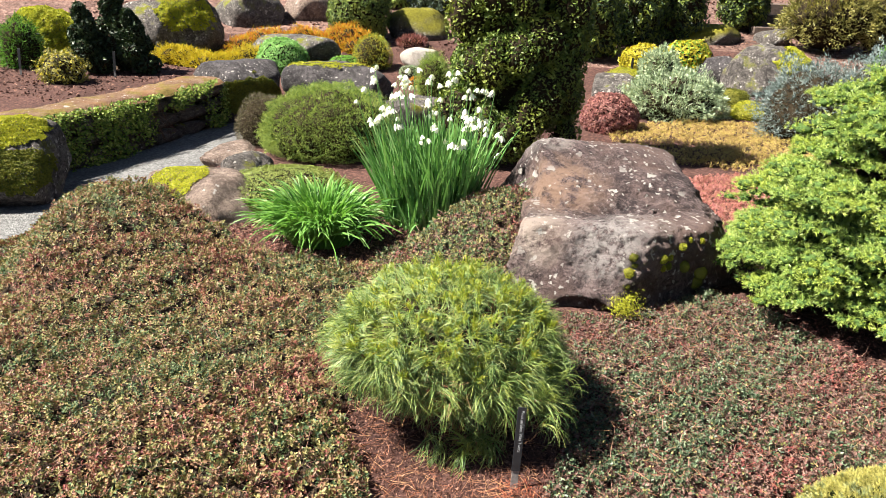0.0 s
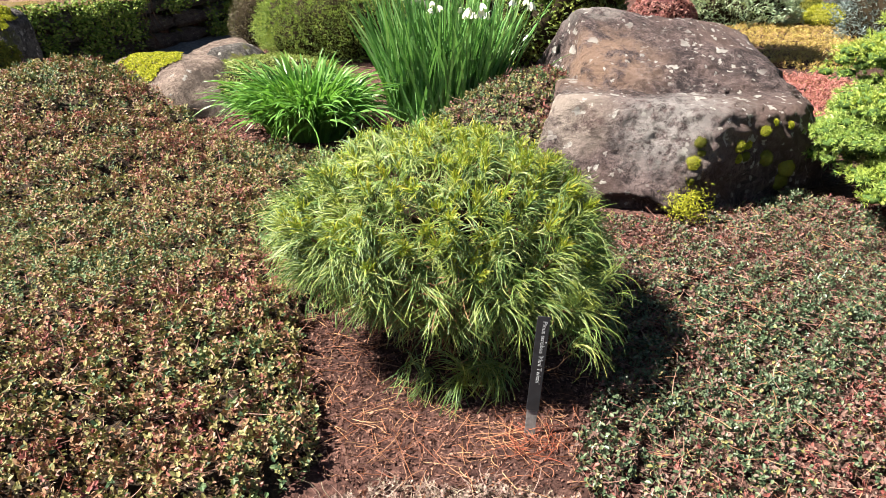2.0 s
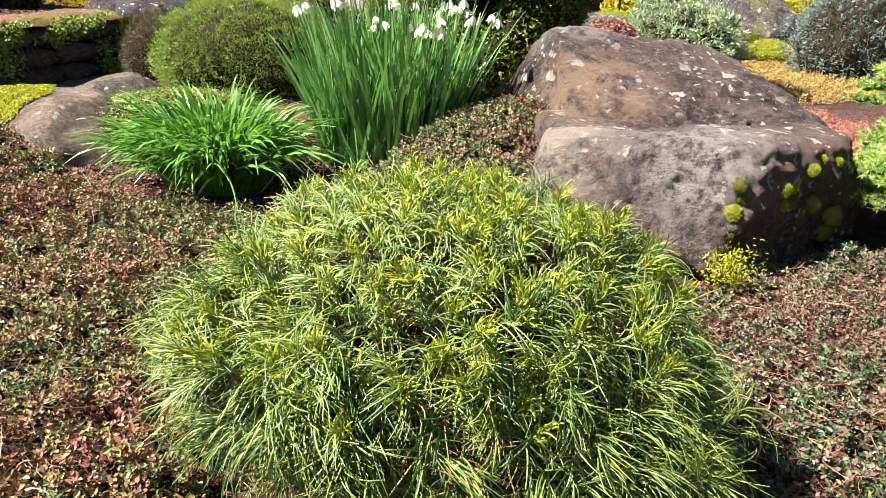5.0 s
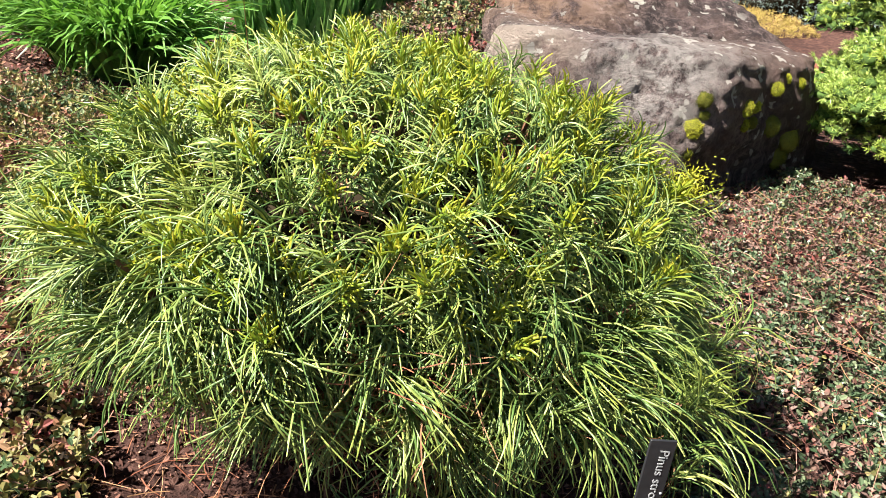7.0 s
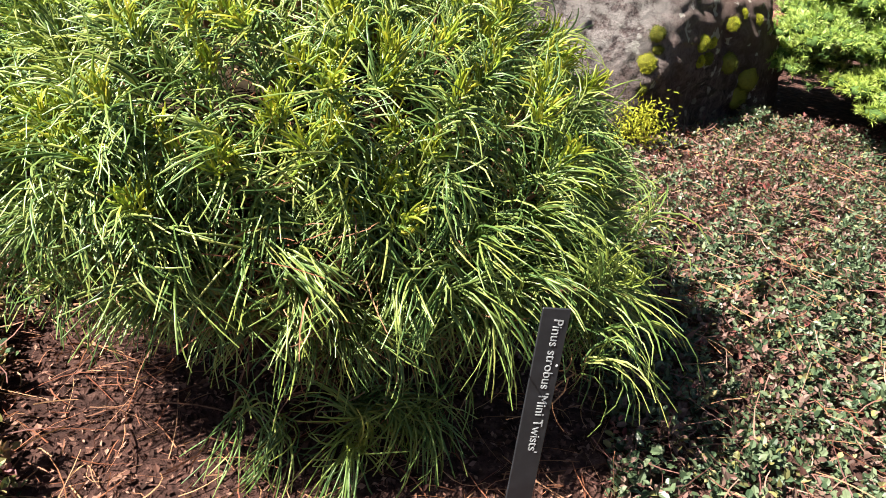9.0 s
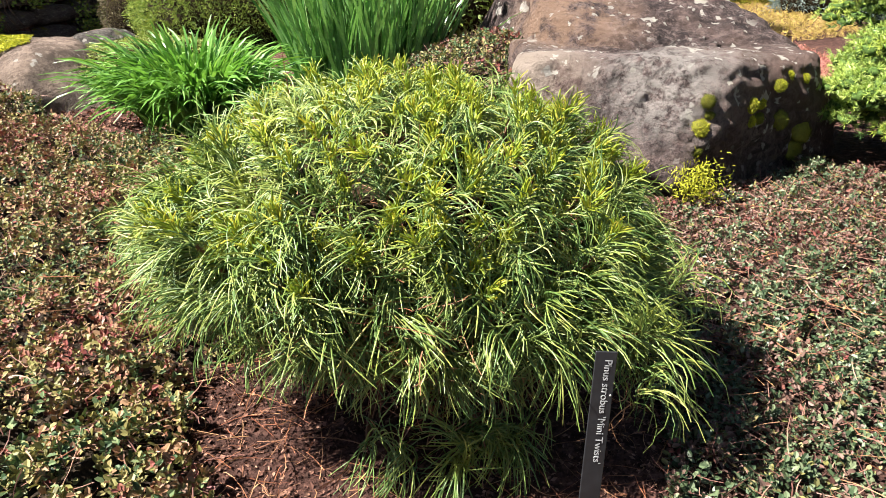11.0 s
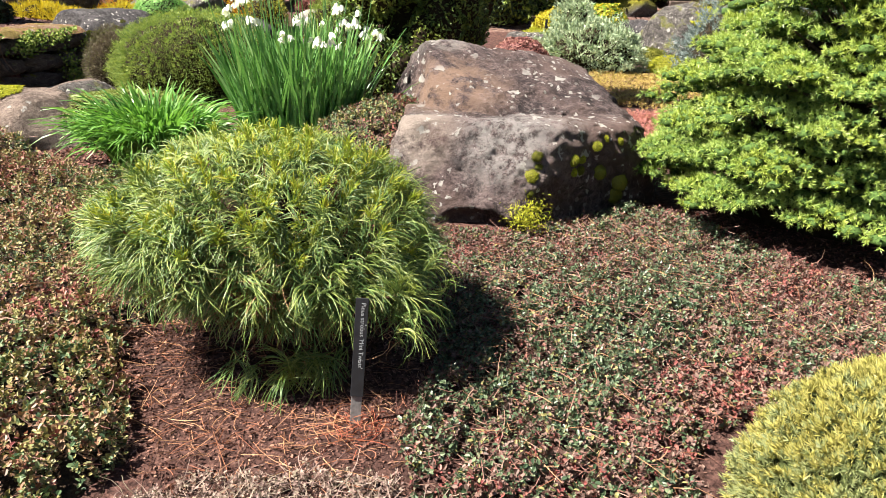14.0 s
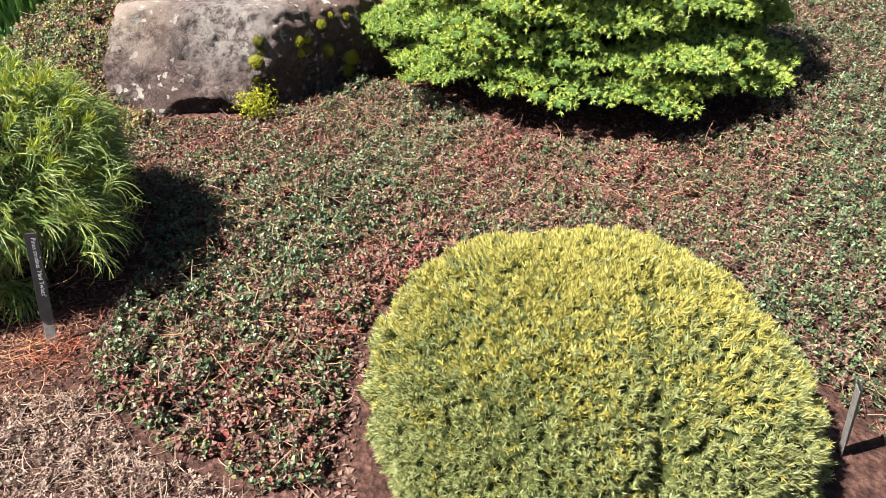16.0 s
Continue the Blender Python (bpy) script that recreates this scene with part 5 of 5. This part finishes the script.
for c in range(3):
    y = 0.9 + 0.13 * c
    while y < 5.65:
        ln = rng.uniform(0.26, 0.46)
        x0, x1 = float(along(WALL_LINE, y)), float(along(WALL_LINE, y + ln))
        st = new("stone", stones[int(rng.integers(0, 5))])
        st.parent = wall
        st.location = ((x0 + x1) / 2 - 0.13 + rng.uniform(-0.012, 0.012), y + ln / 2, -0.095 + 0.152 * c)
        st.rotation_euler = (rng.normal() * 0.02, rng.normal() * 0.02, math.atan2(ln, x1 - x0) - math.pi / 2)
        st.scale = (0.29, ln * 0.97, 0.150)
        y += ln
cy = np.arange(0.7, 5.75, 0.06)
cols = np.linspace(-0.40, 0.03, 9)
cv = np.array([[float(along(WALL_LINE, y)) + c + 0.02 * math.sin(7 * y + c * 3), y, 0.345] for y in cy for c in cols])
cv[:, 2] += 0.016 * wave(cv, 6.0, 2) + 0.012 * wave(cv, 19.0, 3) - np.tile([0.06, 0, 0, 0, 0, 0, 0, 0.012, 0.06], len(cy))
ci = (np.arange(len(cy) - 1)[:, None] * 9 + np.arange(8)[None]).ravel()
solid("coping", cv, np.stack([ci, ci + 1, ci + 10, ci + 9], 1), M_COPING, wall, "rusty moss-grown wall top", True)
M_IVY = leaf_material("ivy_leaves", [(0.06, 0.11, 0.022), (0.13, 0.20, 0.035), (0.22, 0.29, 0.055), (0.34, 0.37, 0.10)], 0.2, 0.6, 0.2)
n = 17000
iy = rng.uniform(3.1, 5.75, n)
iz = rng.uniform(-0.16, 0.34, n)
cover = smooth01((4.75 - iy - 0.5 * (0.15 - iz)) / 0.25) + smooth01((iy - 5.35) / 0.15) + 0.8 * smooth01((iz - 0.16 - 0.06 * np.sin(iy * 6)) / 0.1)
keep = rng.random(n) < cover * (0.45 + 0.9 * wave(np.column_stack([iy, iz]), 9.0, 2))
iy, iz = iy[keep], iz[keep]
ip = np.column_stack([along(WALL_LINE, iy) + 0.02 + rng.uniform(0, 0.07, len(iy)), iy, iz])
ivy = thing("ivy", "green ivy hanging over the stone wall", "ivy")
solid("ivy_leaves", *leaflets(ip, unit(np.array([0.5, -0.45, 0.75]) + rng.normal(size=ip.shape) * 0.5), rng.uniform(0.016, 0.034, len(ip)), rng.uniform(0.014, 0.028, len(ip)), 0.15), M_IVY, ivy)
vines = []
for i in range(24):
    y0 = rng.uniform(3.2, 4.7)
    s = np.linspace(0, 1, 8)
    vines.append(tube(np.column_stack([along(WALL_LINE, y0 + 0.2 * s) + 0.02, y0 + 0.2 * s + 0.03 * np.sin(9 * s + i), 0.33 - 0.45 * s]), np.linspace(0.005, 0.002, 8), 5))
solid("ivy_stem", *merged(vines), M_BARK, ivy)

# ---- shrubs behind ----
M_MOUND = leaf_material("dark_green_mound", [(0.09, 0.15, 0.033), (0.20, 0.29, 0.055), (0.38, 0.44, 0.10)], 0.15, 0.5, 0.3)
M_HEATH = leaf_material("brown_heath", [(0.09, 0.07, 0.05), (0.15, 0.12, 0.085), (0.16, 0.16, 0.08)], 0.1, 0.7, 0.2)
M_JUNIPER = leaf_material("light_green_creeper", [(0.10, 0.14, 0.03), (0.19, 0.24, 0.05), (0.28, 0.31, 0.08)], 0.2, 0.5, 0.3)
M_CYPRESS = leaf_material("cypress_sprays", [(0.035, 0.065, 0.014), (0.075, 0.12, 0.024), (0.13, 0.185, 0.034), (0.21, 0.26, 0.05)], 0.15, 0.5, 0.3, (0.24, 0.27, 0.045), 3.0, 0.5, 0.64)
M_DARKCON = leaf_material("dark_conifer", [(0.010, 0.022, 0.010), (0.022, 0.042, 0.016), (0.05, 0.075, 0.025)], 0.1, 0.5, 0.3)
M_PALECON = leaf_material("pale_blue_green", [(0.14, 0.20, 0.12), (0.30, 0.38, 0.24), (0.50, 0.55, 0.38)], 0.15, 0.5, 0.3)
M_BLUE = leaf_material("blue_spruce", [(0.075, 0.105, 0.10), (0.14, 0.185, 0.185), (0.26, 0.31, 0.30)], 0.1, 0.5, 0.3)
M_REDB = leaf_material("purple_red_leaves", [(0.10, 0.028, 0.03), (0.22, 0.075, 0.07), (0.38, 0.19, 0.16)], 0.15, 0.5, 0.35)
M_GOLDL = leaf_material("golden_leaves", [(0.22, 0.20, 0.015), (0.42, 0.36, 0.02), (0.55, 0.47, 0.04)], 0.2, 0.5, 0.3)
M_ORANGE = leaf_material("orange_heather", [(0.38, 0.10, 0.015), (0.55, 0.20, 0.02), (0.60, 0.34, 0.03), (0.40, 0.30, 0.03)], 0.2, 0.6, 0.2)
M_YHEATH = leaf_material("yellow_heather", [(0.40, 0.28, 0.015), (0.58, 0.46, 0.03), (0.42, 0.38, 0.05)], 0.2, 0.6, 0.2)
M_LIME = leaf_material("lime_leaves", [(0.10, 0.24, 0.06), (0.19, 0.40, 0.10), (0.32, 0.52, 0.18)], 0.25, 0.5, 0.3)
M_PINK = leaf_material("pink_heather", [(0.30, 0.09, 0.09), (0.46, 0.20, 0.19), (0.30, 0.17, 0.10)], 0.15, 0.6, 0.2)
M_YGROUND = leaf_material("yellow_brown_carpet", [(0.26, 0.16, 0.07), (0.40, 0.29, 0.10), (0.46, 0.38, 0.10), (0.30, 0.17, 0.11)], 0.15, 0.6, 0.2)
M_GREENB = leaf_material("bright_green_leaves", [(0.05, 0.16, 0.02), (0.11, 0.28, 0.03), (0.2, 0.38, 0.05)], 0.25, 0.5, 0.3)
M_OLIVEJ = leaf_material("olive_gold_juniper", [(0.10, 0.105, 0.03), (0.21, 0.20, 0.055), (0.36, 0.32, 0.10)], 0.15, 0.5, 0.3)


def bush(name, label, x, y, w, h, mats, count, leaf, style="leaf", seed=1, deep=None, cat="shrub", **kw):
    z = gz(x, y)
    zc = kw.pop("zc", 0.32 * h)
    return shrub(name, label, (x, y, z), (w / 2, (deep or w) / 2, h - zc), mats, count, leaf, zc=zc, seed=seed, style=style, cat=cat, low=kw.pop("low", -0.55), **kw)


bush("mound_shrub", "dense dark green rounded evergreen shrub", -1.50, 3.85, 1.06, 0.52, [(M_MOUND, 1)], 52000, (0.016, 0.0042), "blade", 2, 0.95, lumps=0.15, lump_scale=9, spread=0.6, depth=0.08, core_scale=0.88)
bush("heath_shrub", "small grey-brown heath beside the path", -2.10, 4.05, 0.46, 0.40, [(M_HEATH, 1)], 7000, (0.022, 0.004), "blade", 3, lumps=0.08)
bush("creeping_juniper", "low yellow-green creeping mound", -1.50, 2.62, 0.85, 0.21, [(M_JUNIPER, 1)], 24000, (0.012, 0.007), "leaf", 4, 0.75, lumps=0.14)


def spray_conifer(name, label, at, clumps, mats, per, size, cat="conifer"):
    """An upright conifer: a trunk with many lobes of flat fan sprays."""
    root = thing(name, label, cat, at)
    top = max(c[2] + c[5] for c in clumps)
    s = np.linspace(0, 1, 8)[:, None]
    solid("trunk", *tube(np.array([[0, 0, -0.1]]) * (1 - s) + np.array([[0.03, 0, top * 0.85]]) * s, np.linspace(0.07, 0.02, 8), 8), M_BARK, root)
    for i, (cx, cy, cz, rx, ry, rz) in enumerate(clumps):
        R = np.array([rx, ry, rz])
        d, f = ICO[3]
        # dark filling of each lobe, painting the shade between sprays
        solid("shade_fill", d * R * (0.80 + 0.10 * wave(d, 3.0, i))[:, None] + [cx, cy, cz], f, M_CORE, root, smooth=True)
        q = unit(sphere_dirs(per) + rng.normal(size=(per, 3)) * 0.08)
        p = q * R * (1 + 0.18 * wave(q, 4.0, i) + 0.12 * wave(q, 9.0, i + 3) - 0.16 * rng.random(per))[:, None] + [cx, cy, cz]
        nrm = unit(np.cross(q, rng.normal(size=(per, 3))) + q * 0.8 + [0, 0, 0.2])
        L = size * rng.uniform(0.6, 1.3, per)
        solid("sprays", *leaflets(p, nrm, L, L * 0.5, 0.2), mats[i % len(mats)], root)
    return root


lobes = []
for i in range(74):
    h = rng.uniform(0.05, 2.0)
    wide = 0.53 * (1 - 0.42 * (h / 2.1) ** 1.5)
    ang = i * 2.4
    rr = wide * (0.55 + 0.45 * rng.random())
    lobes.append((rr * math.cos(ang), 0.62 * rr * math.sin(ang), h + 0.05, rng.uniform(0.12, 0.21), rng.uniform(0.12, 0.21), rng.uniform(0.16, 0.30)))
spray_conifer("hinoki_cypress", "tall dark green cypress with dense fan sprays", (-0.05, 3.92, gz(-0.05, 3.92)), lobes + [(0, 0, 0.9, 0.28, 0.22, 0.9)], [M_CYPRESS], 1300, 0.031)


def column(name, label, x, y, w, h, mat, n, seed, count=500, size=0.05):
    r = np.random.default_rng(seed)
    cl = []
    for i in range(n):
        t = (i + 0.5) / n
        ang = i * 2.4
        rr = 0.26 * w * (1 - 0.75 * t)
        cl.append((rr * math.cos(ang), rr * math.sin(ang), h * (0.08 + 0.84 * t), w * 0.30 * (1.1 - 0.65 * t), w * 0.30 * (1.1 - 0.65 * t), h * 0.17))
    return spray_conifer(name, label, (x, y, gz(x, y)), cl, [mat], count, size)


column("dark_conifer", "narrow dark green dwarf conifer", -4.53, 5.75, 0.46, 0.68, M_DARKCON, 8, 1)
column("dark_conifer", "broader dark green dwarf conifer", -4.36, 6.05, 0.50, 0.84, M_DARKCON, 9, 2)
column("dark_conifer", "dark green dwarf conifer", -4.12, 5.95, 0.48, 0.64, M_DARKCON, 8, 3)
bush("golden_conifer", "small golden-green dwarf conifer", -4.47, 5.15, 0.42, 0.30, [(M_OLIVEJ, 1), (M_GOLDL, 0.5)], 3000, (0.03, 0.012), "leaf", 5, lumps=0.4, lump_scale=5)
bush("green_shrub", "fresh green feathery shrub", -5.3, 5.8, 0.42, 0.5, [(M_GREENB, 1), (M_DARKCON, 0.5)], 3500, (0.06, 0.006), "blade", 6, lumps=0.15)
for i in range(9):
    t = i / 8
    x, y = -4.6 + 1.35 * t, 7.7 - 0.3 * math.sin(3.1 * t) + rng.normal() * 0.05
    bush("yellow_heather", "bright yellow low-growing heather drift", x, y, rng.uniform(0.3, 0.5), rng.uniform(0.13, 0.24), [(M_YHEATH, 1)], 1900, (0.045, 0.008), "blade", 20 + i, 0.36, lumps=0.4, lump_scale=5, upward=0.7, spread=0.7, group="heather drift")
for i in range(10):
    t = i / 9
    x, y = -3.65 + 1.5 * t, 8.1 + 0.5 * math.sin(2.6 * t) + rng.normal() * 0.05
    bush("orange_heather", "orange and yellow low-growing heather drift", x, y, rng.uniform(0.34, 0.55), rng.uniform(0.18, 0.32), [(M_ORANGE, 1), (M_YHEATH, 0.3)], 2000, (0.045, 0.008), "blade", 30 + i, 0.4, lumps=0.4, lump_scale=5, upward=0.7, spread=0.7, group="heather drift")
bush("lime_shrub", "round lime-green leafy perennial", -2.92, 7.3, 0.62, 0.42, [(M_LIME, 1)], 5000, (0.035, 0.016), "leaf", 7, lumps=0.12)
bush("gold_dome_shrub", "round golden-green dwarf conifer", -1.85, 7.62, 0.48, 0.42, [(M_GOLDL, 1), (M_MOUND, 0.7)], 4500, (0.025, 0.006), "blade", 8, lumps=0.12)
bush("low_green_plant", "low fresh green leafy plant", -2.2, 7.6, 0.42, 0.15, [(M_GREENB, 1)], 1600, (0.03, 0.012), "leaf", 9)
bush("cypress_column", "dense upright olive-green cypress", -2.31, 9.1, 0.9, 1.0, [(M_CYPRESS, 1)], 9000, (0.045, 0.02), "leaf", 10, lumps=0.08, low=-0.8, zc=0.4)
bush("red_plant", "small dark red leafy perennial", -1.5, 8.8, 0.4, 0.14, [(M_REDB, 1)], 1200, (0.05, 0.012), "blade", 11)
bush("grey_cushion_plant", "small grey-green cushion plant", -1.34, 7.35, 0.25, 0.12, [(M_PALECON, 1)], 1200, (0.02, 0.005), "blade", 12)
bush("grey_cushion_plant", "dark green cushion plant by the pale stone", -1.05, 7.65, 0.22, 0.16, [(M_MOUND, 1)], 1200, (0.02, 0.005), "blade", 13)
bush("small_pine", "small upright pine with long needles", -0.86, 5.6, 0.32, 0.56, [(M_MOUND, 1)], 4500, (0.06, 0.003), "blade", 14, lumps=0.15, zc=0.25)
bush("rust_plant", "low rust-orange creeping plant", -1.15, 6.9, 0.3, 0.1, [(M_ORANGE, 1)], 900, (0.03, 0.006), "blade", 15)
bush("burgundy_shrub", "rounded burgundy-leaved shrub near rocks", 0.83, 5.0, 0.52, 0.34, [(M_REDB, 1)], 9000, (0.028, 0.012), "leaf", 16, lumps=0.10)
bush("pale_dwarf_spruce", "pale blue-green spreading dwarf spruce", 1.55, 5.75, 0.92, 0.44, [(M_PALECON, 1)], 15000, (0.035, 0.011), "blade", 17, 0.8, lumps=0.34, lump_scale=6, spread=0.7)
bush("pale_dwarf_spruce", "narrow pale top of a dwarf spruce", 1.43, 6.05, 0.42, 0.62, [(M_PALECON, 1)], 6000, (0.035, 0.011), "blade", 18, lumps=0.3, lump_scale=6, zc=0.3)
bush("blue_spruce", "low spreading blue spruce", 2.55, 4.95, 0.85, 0.66, [(M_BLUE, 1)], 14000, (0.032, 0.007), "blade", 19, 0.9, lumps=0.32, lump_scale=6, spread=0.7)
bush("blue_spruce", "blue-grey spruce behind the fir", 3.15, 4.9, 0.85, 0.80, [(M_BLUE, 1)], 12000, (0.032, 0.007), "blade", 40, 0.9, lumps=0.32, lump_scale=6, spread=0.7)
bush("golden_leaf_shrub", "yellow-leaved low spreading shrub", 1.6, 8.1, 0.6, 0.30, [(M_GOLDL, 1)], 3000, (0.045, 0.02), "leaf", 41, lumps=0.15)
bush("golden_leaf_shrub", "yellow-green leafy shrub among rocks", 2.1, 8.0, 0.6, 0.40, [(M_GOLDL, 1), (M_GREENB, 0.4)], 3200, (0.045, 0.02), "leaf", 42, lumps=0.15)
bush("golden_juniper", "wide golden-olive spreading juniper", 4.35, 9.5, 1.3, 0.95, [(M_OLIVEJ, 1)], 11000, (0.06, 0.014), "blade", 43, 1.0, lumps=0.35, lump_scale=6, zc=0.45)
bush("golden_juniper", "wide olive juniper on the slope", 5.3, 9.4, 1.5, 1.0, [(M_OLIVEJ, 1)], 11000, (0.06, 0.014), "blade", 44, 1.0, lumps=0.35, lump_scale=6, zc=0.45)
bush("green_shrub", "bright green shrub at the edge", 4.6, 7.9, 0.5, 0.45, [(M_GREENB, 1)], 3000, (0.04, 0.012), "blade", 45)
for i, (x, y, w, h, lab) in enumerate([(1.55, 9.5, 1.0, 1.1, "dark green conifer on the slope"), (2.3, 9.9, 0.8, 1.1, "dark conifer behind the rocks"), (3.45, 10.7, 0.75, 0.95, "upright dark conifer beside the steps"), (0.9, 8.6, 0.9, 1.1, "dark spreading conifer on slope")]):
    bush("slope_conifer", lab, x, y, w, h, [(M_CYPRESS, 1), (M_DARKCON, 0.8)], 8000, (0.06, 0.026), "leaf", 46 + i, lumps=0.28, lump_scale=6, zc=0.45, low=-0.8)
bush("leafless_shrub", "pinkish winter shrub on the slope", 0.75, 10.5, 0.7, 0.6, [(M_PINK, 1)], 1500, (0.06, 0.008), "blade", 52)
bush("dark_shrub", "low dark evergreen on the slope", -0.9, 11.2, 2.0, 0.8, [(M_DARKCON, 1), (M_BLUE, 0.15)], 9000, (0.07, 0.03), "leaf", 53, 1.0)
bush("dark_shrub", "low dark evergreen beside the mossy rock", -1.9, 11.6, 1.4, 0.7, [(M_MOUND, 1)], 6000, (0.07, 0.03), "leaf", 54, 1.0)

# low carpets behind the boulder
for nm, lab, poly, mt, cnt, lf in [
    ("yellow_carpet", "yellow-brown low carpet plant", [(0.9, 4.0), (1.7, 3.75), (2.4, 4.1), (2.6, 5.2), (2.0, 5.6), (1.1, 5.2), (0.8, 4.7)], M_YGROUND, 30000, 0.0125),
    ("pink_heather", "pink and red low heather", [(1.05, 2.75), (1.3, 2.45), (1.7, 2.5), (1.95, 3.2), (1.6, 3.6), (1.2, 3.4)], M_PINK, 16000, 0.0115)]:
    mat_of_leaves(nm, poly, lambda x, y: ground_z(x, y) + 0.035 + 0.02 * wave(np.stack([x, y], 1), 6.0, 5), cnt, lf, [(mt, 1.0, "")], mt, lab, (1.5, 3.5), 2500, 4.0)

# timber steps on the slope
M_TIMBER = plain_material("weathered_timber", (0.12, 0.09, 0.075), 0.85, 0.2, 0.4, 25)
steps = thing("garden_steps", "dark weathered timber garden steps on the slope", "steps", (3.95, 10.4, gz(3.95, 10.4)))
for i in range(3):
    bm = bmesh.new()
    bmesh.ops.create_cube(bm, size=1.0)
    for q in bm.verts:
        q.co = (q.co.x * 0.8, q.co.y * 0.16 + 0.42 * i, q.co.z * 0.18 + 0.05 + 0.15 * i)
    bmesh.ops.bevel(bm, geom=bm.edges[:], offset=0.012, segments=1, affect="EDGES")
    me = bpy.data.meshes.new("step")
    bm.to_mesh(me)
    bm.free()
    me.materials.append(M_TIMBER)
    ob = new("step", me)
    ob.parent = steps
for x, y in [(-4.42, 5.02), (-5.05, 5.35), (-4.16, 5.55), (1.35, 7.5)]:
    stake((x, y, gz(x, y)), rng.uniform(-15, 15), -4, 3, 0.26, "", "thin grey plant label stake in the mulch")
# slope litter
chips([(-7, 8.3), (6, 8.3), (7, 15), (-8, 15)], 9000, "slope_mulch", "coarse pale bark mulch on the slope", 0.03, 0.09)
chips([(-6, 4.2), (-3.6, 4.2), (-3.3, 6.0), (-3.8, 7.4), (-7, 7.4)], 5000, "terrace_mulch", "bark mulch on the terrace behind the wall", 0.015, 0.05)
